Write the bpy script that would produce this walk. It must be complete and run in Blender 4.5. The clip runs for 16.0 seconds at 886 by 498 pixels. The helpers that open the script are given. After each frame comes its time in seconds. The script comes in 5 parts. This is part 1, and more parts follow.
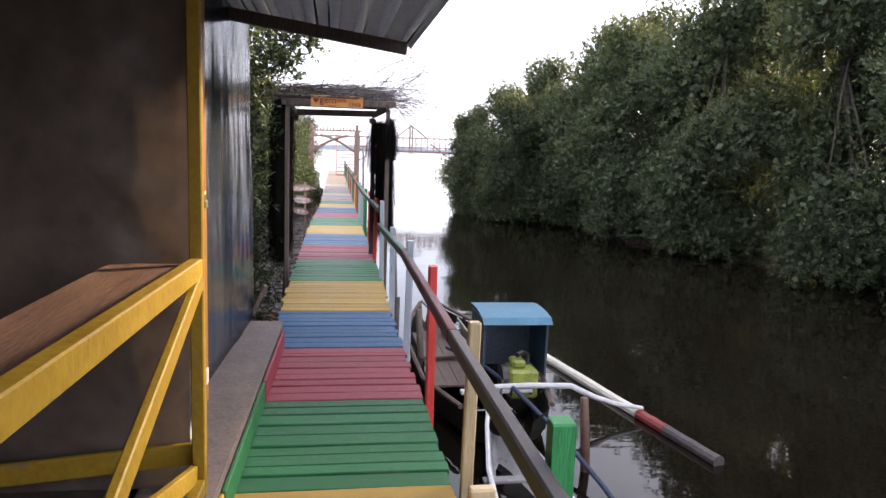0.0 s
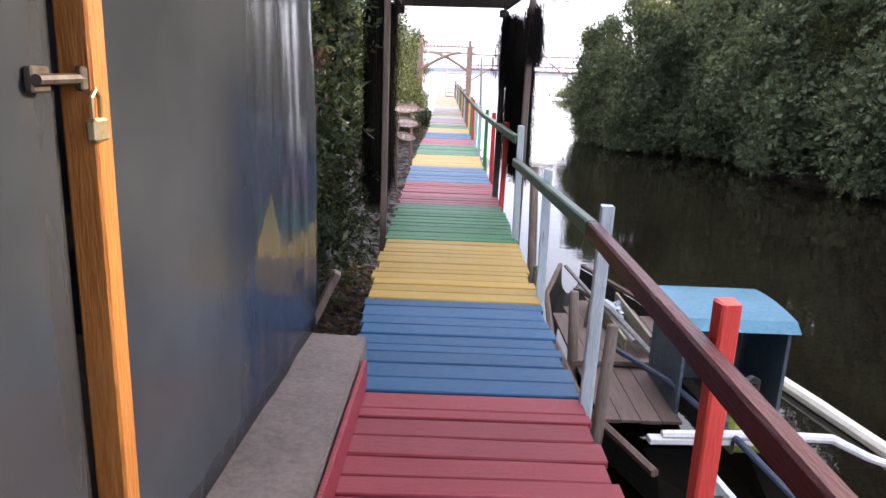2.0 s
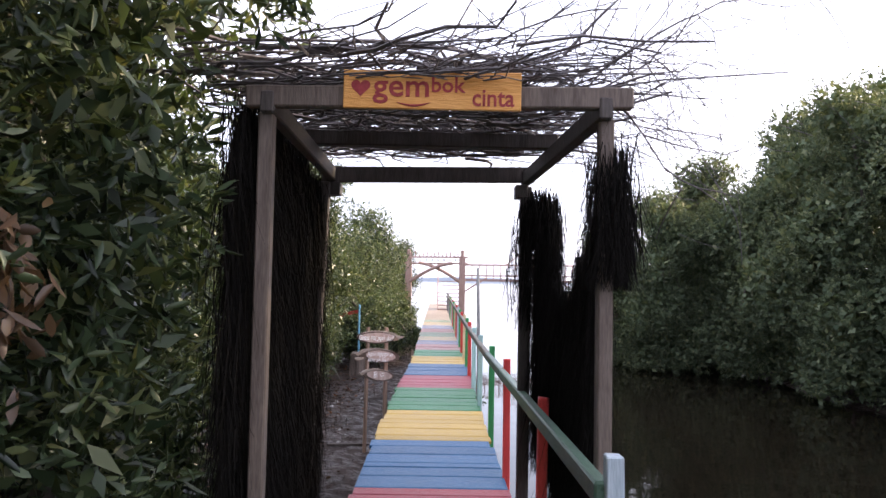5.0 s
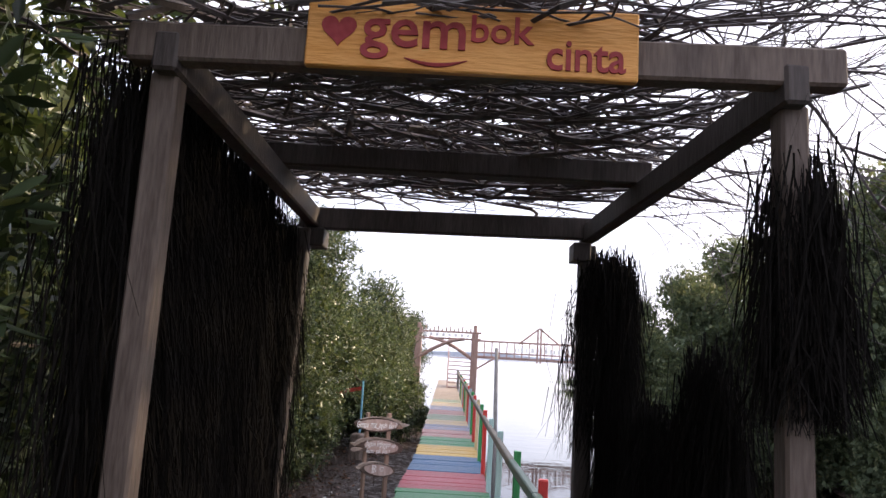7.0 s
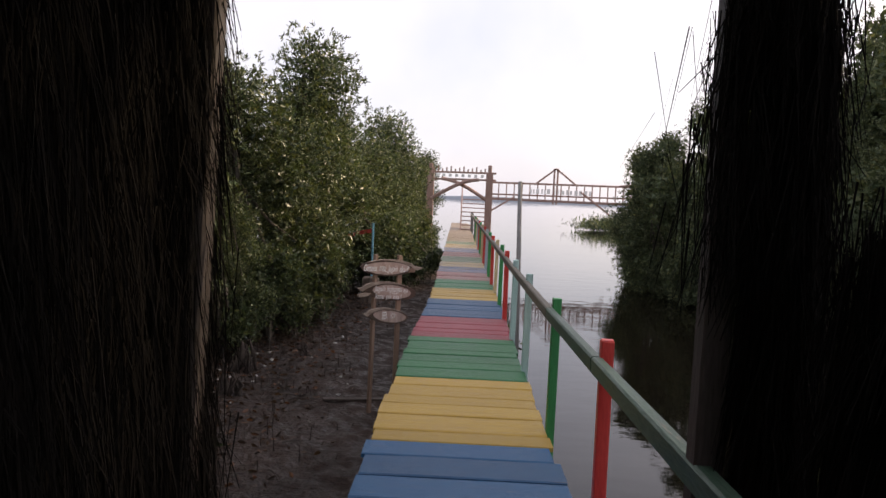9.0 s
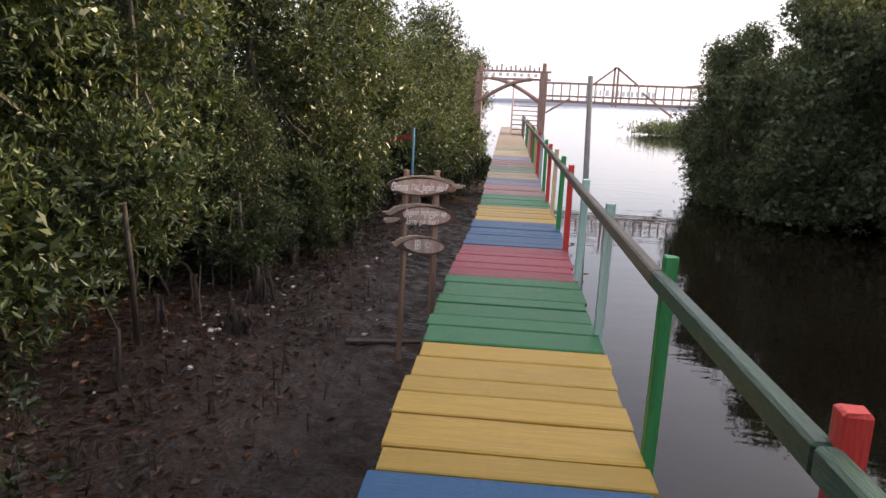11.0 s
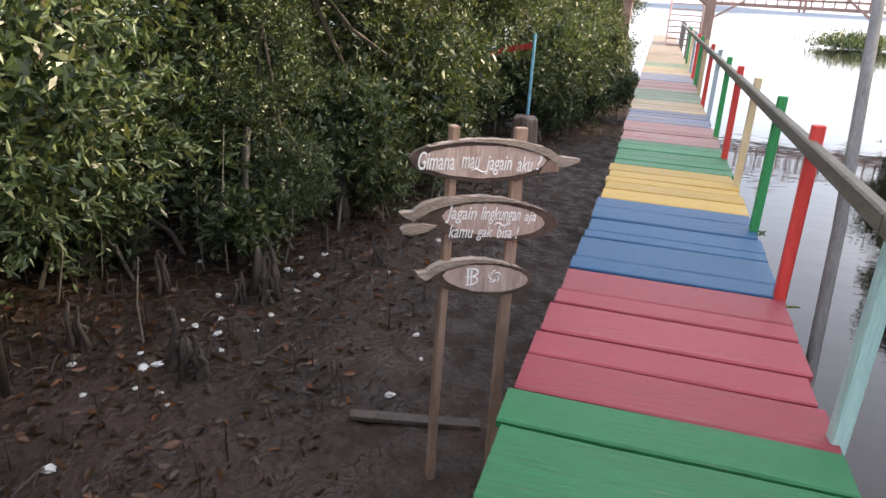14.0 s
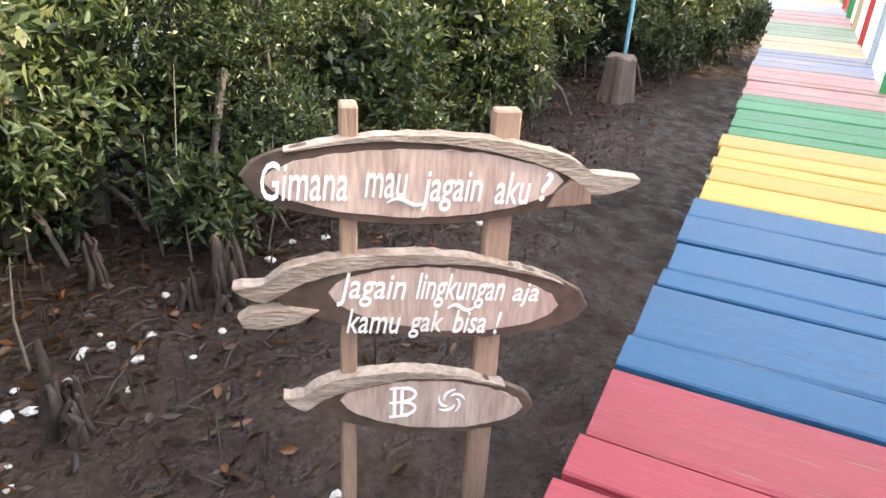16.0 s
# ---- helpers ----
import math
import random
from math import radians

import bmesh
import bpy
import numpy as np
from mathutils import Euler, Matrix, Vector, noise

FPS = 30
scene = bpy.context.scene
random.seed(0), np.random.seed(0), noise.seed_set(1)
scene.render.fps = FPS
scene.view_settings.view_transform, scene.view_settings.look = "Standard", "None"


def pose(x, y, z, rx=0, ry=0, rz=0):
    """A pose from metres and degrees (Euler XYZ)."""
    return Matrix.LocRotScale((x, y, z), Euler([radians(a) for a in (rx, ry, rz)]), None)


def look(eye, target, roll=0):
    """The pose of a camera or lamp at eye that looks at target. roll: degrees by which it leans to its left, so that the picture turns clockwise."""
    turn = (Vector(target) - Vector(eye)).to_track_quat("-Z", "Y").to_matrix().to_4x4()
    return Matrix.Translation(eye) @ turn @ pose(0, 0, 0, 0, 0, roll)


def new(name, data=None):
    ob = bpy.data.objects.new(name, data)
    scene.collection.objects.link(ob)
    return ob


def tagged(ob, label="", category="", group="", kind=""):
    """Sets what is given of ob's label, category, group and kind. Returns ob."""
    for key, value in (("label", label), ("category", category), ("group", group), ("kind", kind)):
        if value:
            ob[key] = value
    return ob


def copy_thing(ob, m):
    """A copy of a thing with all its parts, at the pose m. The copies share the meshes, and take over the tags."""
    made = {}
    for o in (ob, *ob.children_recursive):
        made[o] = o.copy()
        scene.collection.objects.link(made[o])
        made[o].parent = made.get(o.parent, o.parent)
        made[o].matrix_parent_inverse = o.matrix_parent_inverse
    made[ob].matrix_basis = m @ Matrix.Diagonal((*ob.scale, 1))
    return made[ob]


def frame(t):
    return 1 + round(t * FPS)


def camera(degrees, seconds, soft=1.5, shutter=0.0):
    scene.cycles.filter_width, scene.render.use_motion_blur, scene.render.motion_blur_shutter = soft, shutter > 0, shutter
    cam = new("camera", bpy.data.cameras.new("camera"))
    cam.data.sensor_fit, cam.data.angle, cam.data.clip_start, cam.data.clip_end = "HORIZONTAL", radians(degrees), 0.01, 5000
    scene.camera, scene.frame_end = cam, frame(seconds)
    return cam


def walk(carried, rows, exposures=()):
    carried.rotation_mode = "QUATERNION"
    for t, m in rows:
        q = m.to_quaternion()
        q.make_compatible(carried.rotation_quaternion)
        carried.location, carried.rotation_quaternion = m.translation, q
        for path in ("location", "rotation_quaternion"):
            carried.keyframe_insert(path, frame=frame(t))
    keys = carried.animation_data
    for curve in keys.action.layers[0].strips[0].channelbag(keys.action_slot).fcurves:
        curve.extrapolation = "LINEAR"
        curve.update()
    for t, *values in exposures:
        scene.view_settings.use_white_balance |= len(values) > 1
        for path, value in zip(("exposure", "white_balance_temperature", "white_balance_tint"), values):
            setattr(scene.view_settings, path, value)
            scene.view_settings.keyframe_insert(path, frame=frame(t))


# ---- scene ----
cam = camera(65.0, 16.0)
PATH = [
    (0, (-0.03, 1.526, 1.571), (0.282, 3.481, 1.292), 2.1),
    (0.5, (-0.105, 2.132, 1.536), (-0.112, 4.081, 1.085), 3.0),
    (1, (-0.141, 2.87, 1.439), (-0.173, 4.813, 0.965), 2.6),
    (1.5, (-0.092, 3.47, 1.42), (-0.152, 5.393, 0.874), 1.7),
    (2, (-0.114, 4.142, 1.369), (-0.094, 6.078, 0.87), 2.4),
    (2.5, (-0.086, 4.821, 1.301), (-0.173, 6.743, 0.755), 1.2),
    (3, (-0.111, 5.394, 1.297), (-0.129, 7.339, 0.83), 2.9),
    (3.5, (-0.026, 6.11, 1.286), (-0.102, 8.072, 0.905), 1.6),
    (4, (-0.006, 6.751, 1.333), (-0.085, 8.729, 1.048), 1.0),
    (4.5, (-0.043, 7.396, 1.378), (-0.029, 9.392, 1.252), 2.3),
    (5, (0.021, 7.892, 1.452), (0.037, 9.89, 1.54), 1.1),
    (7.5, (-0.027, 9.417, 1.531), (-0.06, 11.392, 1.849), 3.7),
    (8, (0.003, 9.802, 1.527), (-0.079, 11.77, 1.87), 1.5),
    (8.5, (-0.035, 10.113, 1.499), (0.004, 12.095, 1.76), 2.3),
    (9, (-0.07, 10.323, 1.412), (-0.108, 12.317, 1.264), 2.6),
    (9.5, (-0.036, 10.646, 1.39), (-0.153, 12.613, 1.047), 2.8),
    (12, (-0.155, 12.939, 1.358), (-0.369, 14.87, 0.882), 2.2),
    (12.5, (-0.171, 13.533, 1.296), (-0.513, 15.429, 0.761), 2.5),
    (13, (-0.174, 14.068, 1.326), (-0.483, 15.965, 0.773), 2.9),
    (13.5, (-0.144, 14.63, 1.286), (-0.592, 16.468, 0.636), 1.1),
    (14, (-0.193, 15.199, 1.265), (-0.694, 17.008, 0.574), 3.4),
    (14.5, (-0.186, 15.722, 1.242), (-0.753, 17.491, 0.5), 2.4),
    (15, (-0.215, 16.178, 1.197), (-0.834, 17.921, 0.437), 2.7),
    (15.5, (-0.218, 16.593, 1.147), (-0.978, 18.256, 0.338), 1.2),
    (16, (-0.254, 16.932, 1.079), (-0.987, 18.573, 0.201), 3.0),
]
EXPOSURES = [(0, 1.55, 6250, 18), (1, 1.65, 6250, 20), (2, 1.98, 6200, 18), (3.5, 2.22, 6250, 15), (4.5, 2.1, 6150, 16), (5, 1.55, 6050, 19), (7.5, 1.15, 6250, 19), (8.5, 0.8, 6300, 18),
             (9, 0.4, 6750, 18), (9.5, 0.4, 6950, 18), (12, 1.3, 6400, 17), (14, 1.52, 6300, 13), (15, 1.75, 6350, 11), (16, 2.42, 6450, 10)]
walk(cam, [(t, look(eye, target, roll)) for t, eye, target, roll in PATH], EXPOSURES)

# ---- world and light ----
world = bpy.data.worlds.new("sky")
scene.world = world
world.use_nodes = True
wn, wl = world.node_tree.nodes, world.node_tree.links
wn.clear()
SUN_ELEV, SUN_ROT = radians(23), radians(64)
sky = wn.new("ShaderNodeTexSky")
sky.sky_type = "NISHITA"
sky.sun_disc = False
sky.sun_elevation, sky.sun_rotation = SUN_ELEV, SUN_ROT
sky.dust_density, sky.air_density, sky.ozone_density = 3.0, 1.0, 1.0
# thin overcast: the clear sky is mixed with a pale even cloud sheet
cloud = wn.new("ShaderNodeTexNoise")
cloud.inputs["Scale"].default_value = 2.2
cloud.inputs["Detail"].default_value = 5
cramp = wn.new("ShaderNodeValToRGB")
cramp.color_ramp.elements[0].position, cramp.color_ramp.elements[0].color = 0.3, (4.6, 4.9, 5.6, 1)
cramp.color_ramp.elements[1].position, cramp.color_ramp.elements[1].color = 0.7, (7.4, 7.2, 7.3, 1)
smix = wn.new("ShaderNodeMixRGB")
smix.inputs[0].default_value = 0.72
wbg = wn.new("ShaderNodeBackground")
wbg.inputs["Strength"].default_value = 0.15
wout = wn.new("ShaderNodeOutputWorld")
wco = wn.new("ShaderNodeTexCoord")
wl.new(wco.outputs["Generated"], cloud.inputs["Vector"])
wl.new(cloud.outputs["Fac"], cramp.inputs["Fac"])
wl.new(sky.outputs["Color"], smix.inputs[1])
wl.new(cramp.outputs["Color"], smix.inputs[2])
wl.new(smix.outputs["Color"], wbg.inputs["Color"])
wl.new(wbg.outputs["Background"], wout.inputs["Surface"])

sun_data = bpy.data.lights.new("sun", "SUN")
sun_data.energy, sun_data.angle, sun_data.color = 4.8, radians(7), (1.0, 0.8, 0.5)
sun = new("sun", sun_data)
sun_dir = Vector((math.sin(SUN_ROT) * math.cos(SUN_ELEV), math.cos(SUN_ROT) * math.cos(SUN_ELEV), math.sin(SUN_ELEV)))
sun.matrix_world = look(sun_dir * 30, (0, 0, 0))

# ---- materials ----
def nodes_of(name):
    m = bpy.data.materials.new(name)
    m.use_nodes = True
    nt = m.node_tree
    return m, nt, nt.nodes["Principled BSDF"]


def surface(name, dark, light, rough=0.7, scale=8.0, fine=60.0, stretch=(1, 1, 1), bump=0.25, metal=0.0,
            vary=0.12, wear=None, wear_at=0.62, spec=0.4, rough_var=0.15, wear_scale=3.0):
    """Two scales of noise between two colours, worn patches, fine relief; each object or island differs a little."""
    m, nt, b = nodes_of(name)
    n, l = nt.nodes, nt.links
    co = n.new("ShaderNodeTexCoord")
    info = n.new("ShaderNodeObjectInfo")
    off = n.new("ShaderNodeVectorMath")
    off.operation = "MULTIPLY_ADD"
    off.inputs[1].default_value = (37, 53, 29)
    l.new(info.outputs["Random"], off.inputs[0])
    l.new(co.outputs["Object"], off.inputs[2])
    mp = n.new("ShaderNodeMapping")
    mp.inputs["Scale"].default_value = stretch
    l.new(off.outputs[0], mp.inputs["Vector"])
    a, f = n.new("ShaderNodeTexNoise"), n.new("ShaderNodeTexNoise")
    a.inputs["Scale"].default_value, a.inputs["Detail"].default_value = scale, 4
    f.inputs["Scale"].default_value, f.inputs["Detail"].default_value = fine, 6
    l.new(mp.outputs[0], a.inputs["Vector"])
    l.new(mp.outputs[0], f.inputs["Vector"])
    mixv = n.new("ShaderNodeMath")
    mixv.operation = "ADD"
    l.new(a.outputs["Fac"], mixv.inputs[0])
    l.new(f.outputs["Fac"], mixv.inputs[1])
    ramp = n.new("ShaderNodeMapRange")
    ramp.inputs["From Min"].default_value, ramp.inputs["From Max"].default_value = 0.72, 1.28
    l.new(mixv.outputs[0], ramp.inputs["Value"])
    col = n.new("ShaderNodeMixRGB")
    col.inputs[1].default_value, col.inputs[2].default_value = (*dark, 1), (*light, 1)
    l.new(ramp.outputs[0], col.inputs[0])
    last = col.outputs[0]
    if wear:
        w = n.new("ShaderNodeTexNoise")
        w.inputs["Scale"].default_value, w.inputs["Detail"].default_value = wear_scale, 9
        w.inputs["Roughness"].default_value = 0.68
        l.new(mp.outputs[0], w.inputs["Vector"])
        wr = n.new("ShaderNodeMapRange")
        wr.inputs["From Min"].default_value, wr.inputs["From Max"].default_value = wear_at, wear_at + 0.09
        l.new(w.outputs["Fac"], wr.inputs["Value"])
        wm = n.new("ShaderNodeMixRGB")
        wm.inputs[2].default_value = (*wear, 1)
        l.new(wr.outputs[0], wm.inputs[0])
        l.new(last, wm.inputs[1])
        last = wm.outputs[0]
    hs = n.new("ShaderNodeHueSaturation")
    vr = n.new("ShaderNodeMapRange")
    vr.inputs["To Min"].default_value, vr.inputs["To Max"].default_value = 1 - vary, 1 + vary
    l.new(info.outputs["Random"], vr.inputs["Value"])
    l.new(vr.outputs[0], hs.inputs["Value"])
    l.new(last, hs.inputs["Color"])
    l.new(hs.outputs[0], b.inputs["Base Color"])
    rr = n.new("ShaderNodeMapRange")
    rr.inputs["To Min"].default_value, rr.inputs["To Max"].default_value = max(rough - rough_var, 0.03), min(rough + rough_var, 1)
    l.new(a.outputs["Fac"], rr.inputs["Value"])
    l.new(rr.outputs[0], b.inputs["Roughness"])
    b.inputs["Metallic"].default_value = metal
    b.inputs["Specular IOR Level"].default_value = spec
    bp = n.new("ShaderNodeBump")
    bp.inputs["Strength"].default_value, bp.inputs["Distance"].default_value = bump, 0.01
    l.new(mixv.outputs[0], bp.inputs["Height"])
    l.new(bp.outputs[0], b.inputs["Normal"])
    return m


def leaf_material(name, dark, light, tip, rough=0.36, spec=0.45):
    m, nt, b = nodes_of(name)
    n, l = nt.nodes, nt.links
    g, info = n.new("ShaderNodeNewGeometry"), n.new("ShaderNodeObjectInfo")
    ramp = n.new("ShaderNodeValToRGB")
    e = ramp.color_ramp.elements
    e[0].position, e[0].color = 0.0, (*dark, 1)
    e[1].position, e[1].color = 0.75, (*light, 1)
    x = e.new(0.97)
    x.color = (*tip, 1)
    l.new(g.outputs["Random Per Island"], ramp.inputs["Fac"])
    hs = n.new("ShaderNodeHueSaturation")
    vr = n.new("ShaderNodeMapRange")
    vr.inputs["To Min"].default_value, vr.inputs["To Max"].default_value = 0.8, 1.2
    l.new(info.outputs["Random"], vr.inputs["Value"])
    l.new(vr.outputs[0], hs.inputs["Value"])
    l.new(ramp.outputs[0], hs.inputs["Color"])
    l.new(hs.outputs[0], b.inputs["Base Color"])
    b.inputs["Roughness"].default_value = rough
    b.inputs["Specular IOR Level"].default_value = spec
    tr = n.new("ShaderNodeBsdfTranslucent")
    warm = n.new("ShaderNodeMixRGB")
    warm.blend_type = "MULTIPLY"
    warm.inputs[0].default_value, warm.inputs[2].default_value = 1.0, (1.45, 1.3, 0.65, 1)
    l.new(hs.outputs[0], warm.inputs[1])
    l.new(warm.outputs[0], tr.inputs["Color"])
    ms = n.new("ShaderNodeMixShader")
    ms.inputs[0].default_value = 0.3
    out = nt.nodes["Material Output"]
    l.new(b.outputs[0], ms.inputs[1])
    l.new(tr.outputs[0], ms.inputs[2])
    l.new(ms.outputs[0], out.inputs["Surface"])
    return m


WOOD_UNDER = (0.22, 0.17, 0.12)
GRAIN = (1.2, 9, 9)


def paint(name, dark, light, **kw):
    args = dict(rough=0.46, scale=2.5, fine=16, stretch=GRAIN, bump=0.4, vary=0.16, spec=0.3, wear=WOOD_UNDER, wear_at=0.625, wear_scale=2.4)
    args.update(kw)
    return surface(name, dark, light, **args)


M_GREEN = paint("green plank paint", (0.014, 0.11, 0.04), (0.03, 0.185, 0.068))
M_RED = paint("red plank paint", (0.2, 0.028, 0.04), (0.315, 0.056, 0.072))
M_BLUE = paint("blue plank paint", (0.013, 0.064, 0.15), (0.03, 0.118, 0.24))
M_YELLOW = paint("yellow plank paint", (0.34, 0.21, 0.035), (0.5, 0.335, 0.07))
# far bands: low-angle sky glare put into paler, tan-patched paint colours
FAR_GLARE = dict(wear=(0.22, 0.17, 0.14), wear_at=0.47, wear_scale=1.6)
M_GREEN_GLARE = paint("glare-paled green plank paint", (0.05, 0.14, 0.06), (0.1, 0.21, 0.1), **FAR_GLARE)
M_RED_GLARE = paint("glare-paled red plank paint", (0.22, 0.07, 0.07), (0.31, 0.12, 0.11), **FAR_GLARE)
M_BLUE_GLARE = paint("glare-paled blue plank paint", (0.06, 0.1, 0.19), (0.12, 0.16, 0.26), **FAR_GLARE)
M_YELLOW_GLARE = paint("glare-paled yellow plank paint", (0.36, 0.26, 0.1), (0.47, 0.35, 0.16), **FAR_GLARE)
M_BAREWOOD = surface("weathered bare plank", (0.16, 0.125, 0.1), (0.32, 0.265, 0.21), stretch=GRAIN, scale=2.5, fine=16)
UP = (9, 9, 1.2)
M_P_RED = paint("red post paint", (0.55, 0.05, 0.045), (0.68, 0.08, 0.065), stretch=UP)
M_P_GREEN = paint("green post paint", (0.035, 0.22, 0.07), (0.06, 0.33, 0.11), stretch=UP)
M_P_TEAL = paint("pale teal post paint", (0.34, 0.52, 0.5), (0.48, 0.66, 0.62), stretch=UP)
M_P_WHITE = paint("pale blue-white post paint", (0.33, 0.4, 0.44), (0.47, 0.54, 0.58), stretch=UP)
M_P_CREAM = paint("cream post paint", (0.52, 0.41, 0.23), (0.66, 0.54, 0.34), stretch=UP)
M_P_GREY = surface("grey weathered post", (0.13, 0.13, 0.13), (0.26, 0.25, 0.24), stretch=UP, scale=2.5, fine=16)
ALONG = (9, 1.2, 9)
M_RAIL_MAROON = paint("maroon rail paint", (0.075, 0.013, 0.017), (0.12, 0.025, 0.029), stretch=ALONG)
M_RAIL_GREY = surface("dark grey rail paint", (0.045, 0.04, 0.042), (0.085, 0.075, 0.075), stretch=ALONG, rough=0.5)
M_RAIL_GREEN = paint("dull green rail paint", (0.035, 0.075, 0.048), (0.075, 0.125, 0.088), stretch=ALONG)
M_RAIL_WOOD = surface("bare wooden rail", (0.09, 0.08, 0.062), (0.18, 0.16, 0.125), stretch=ALONG, scale=2.5, fine=16)
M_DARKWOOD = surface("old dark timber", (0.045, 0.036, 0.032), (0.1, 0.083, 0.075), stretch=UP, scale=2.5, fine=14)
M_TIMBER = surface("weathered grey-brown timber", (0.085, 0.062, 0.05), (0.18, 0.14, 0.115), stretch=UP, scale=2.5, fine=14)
M_BARK = surface("grey-brown mangrove bark", (0.05, 0.042, 0.034), (0.13, 0.11, 0.09), scale=6, fine=40, bump=0.6)
M_STEM = surface("pale grey stems", (0.1, 0.09, 0.075), (0.2, 0.18, 0.15), scale=6, fine=40)
M_TWIG = surface("dry dark twigs", (0.065, 0.055, 0.056), (0.17, 0.15, 0.15), scale=9, fine=50)
M_FIBRE = surface("black palm fibre", (0.004, 0.0035, 0.003), (0.013, 0.011, 0.0095), stretch=(30, 30, 2), rough=0.95, scale=3, fine=12, spec=0.12)
M_LEAF = leaf_material("mangrove leaf", (0.013, 0.024, 0.011), (0.072, 0.108, 0.052), (0.165, 0.19, 0.09))
# far copy of the leaf: haze and glare put in as paler, flatter colour
M_LEAF_FAR = leaf_material("haze-paled mangrove leaf", (0.045, 0.066, 0.036), (0.105, 0.135, 0.08), (0.17, 0.19, 0.105), 0.6, 0.22)
M_DRYLEAF = leaf_material("dry fallen leaf", (0.022, 0.014, 0.01), (0.08, 0.045, 0.025), (0.18, 0.075, 0.034))
M_DEADLEAF = leaf_material("withered brown leaf", (0.07, 0.045, 0.028), (0.17, 0.105, 0.065), (0.26, 0.18, 0.12))
M_YELLOWGATE = paint("yellow frame paint", (0.27, 0.165, 0.015), (0.36, 0.235, 0.024), stretch=(2, 2, 2))
M_LEDGE = surface("grey-brown concrete ledge", (0.125, 0.1, 0.088), (0.22, 0.18, 0.16), scale=5, fine=50, wear=(0.2, 0.16, 0.13), bump=0.3)


def mud_material():
    m, nt, b = nodes_of("wet brown mud")
    n, l = nt.nodes, nt.links
    co = n.new("ShaderNodeTexCoord")
    a, f, v = n.new("ShaderNodeTexNoise"), n.new("ShaderNodeTexNoise"), n.new("ShaderNodeTexNoise")
    a.inputs["Scale"].default_value, a.inputs["Detail"].default_value = 1.3, 5
    f.inputs["Scale"].default_value, f.inputs["Detail"].default_value = 22, 8
    v.inputs["Scale"].default_value, v.inputs["Detail"].default_value = 6, 3
    for k in (a, f, v):
        l.new(co.outputs["Object"], k.inputs["Vector"])
    ramp = n.new("ShaderNodeValToRGB")
    e = ramp.color_ramp.elements
    e[0].position, e[0].color = 0.34, (0.013, 0.008, 0.006, 1)
    e[1].position, e[1].color = 0.68, (0.054, 0.034, 0.026, 1)
    ad = n.new("ShaderNodeMath")
    ad.operation = "MULTIPLY_ADD"
    ad.inputs[1].default_value = 0.5
    l.new(f.outputs["Fac"], ad.inputs[0])
    hm = n.new("ShaderNodeMath")
    hm.operation = "MULTIPLY"
    hm.inputs[1].default_value = 0.5
    l.new(a.outputs["Fac"], hm.inputs[0])
    l.new(hm.outputs[0], ad.inputs[2])
    l.new(ad.outputs[0], ramp.inputs["Fac"])
    l.new(ramp.outputs[0], b.inputs["Base Color"])
    rr = n.new("ShaderNodeMapRange")
    rr.inputs["From Min"].default_value, rr.inputs["From Max"].default_value = 0.4, 0.62
    rr.inputs["To Min"].default_value, rr.inputs["To Max"].default_value = 0.3, 0.9
    l.new(v.outputs["Fac"], rr.inputs["Value"])
    l.new(rr.outputs[0], b.inputs["Roughness"])
    b.inputs["Specular IOR Level"].default_value = 0.3
    bp = n.new("ShaderNodeBump")
    bp.inputs["Strength"].default_value, bp.inputs["Distance"].default_value = 1.0, 0.05
    l.new(f.outputs["Fac"], bp.inputs["Height"])
    l.new(bp.outputs[0], b.inputs["Normal"])
    return m


def water_material():
    m, nt, b = nodes_of("murky still creek water")
    n, l = nt.nodes, nt.links
    co = n.new("ShaderNodeTexCoord")
    mp = n.new("ShaderNodeMapping")
    mp.inputs["Scale"].default_value = (0.7, 1.5, 1)
    l.new(co.outputs["Object"], mp.inputs["Vector"])
    a, f = n.new("ShaderNodeTexNoise"), n.new("ShaderNodeTexNoise")
    a.inputs["Scale"].default_value, a.inputs["Detail"].default_value = 1.6, 3
    f.inputs["Scale"].default_value, f.inputs["Detail"].default_value = 0.25, 2
    l.new(mp.outputs[0], a.inputs["Vector"])
    l.new(co.outputs["Object"], f.inputs["Vector"])
    mu = n.new("ShaderNodeMath")
    mu.operation = "MULTIPLY"
    l.new(a.outputs["Fac"], mu.inputs[0])
    l.new(f.outputs["Fac"], mu.inputs[1])
    bp = n.new("ShaderNodeBump")
    bp.inputs["Strength"].default_value, bp.inputs["Distance"].default_value = 0.25, 0.04
    l.new(mu.outputs[0], bp.inputs["Height"])
    l.new(bp.outputs[0], b.inputs["Normal"])
    ramp = n.new("ShaderNodeMixRGB")
    ramp.inputs[1].default_value, ramp.inputs[2].default_value = (0.006, 0.0046, 0.003, 1), (0.01, 0.0076, 0.005, 1)
    l.new(f.outputs["Fac"], ramp.inputs[0])
    l.new(ramp.outputs[0], b.inputs["Base Color"])
    b.inputs["Roughness"].default_value = 0.03
    b.inputs["IOR"].default_value = 1.33
    return m


M_MUD, M_WATER = mud_material(), water_material()

# ---- building helpers ----
def part(name, bm, material, parent=None, label="", smooth=False):
    me = bpy.data.meshes.new(name)
    bm.to_mesh(me)
    bm.free()
    me.materials.append(material)
    if smooth:
        me.polygons.foreach_set("use_smooth", [True] * len(me.polygons))
    ob = new(name, me)
    if parent is not None:
        ob.parent = parent
    if label:
        tagged(ob, label)
    return ob


def empty(name, x, y, z, rz=0.0):
    ob = new(name)
    ob.matrix_world = pose(x, y, z, 0, 0, rz)
    return ob


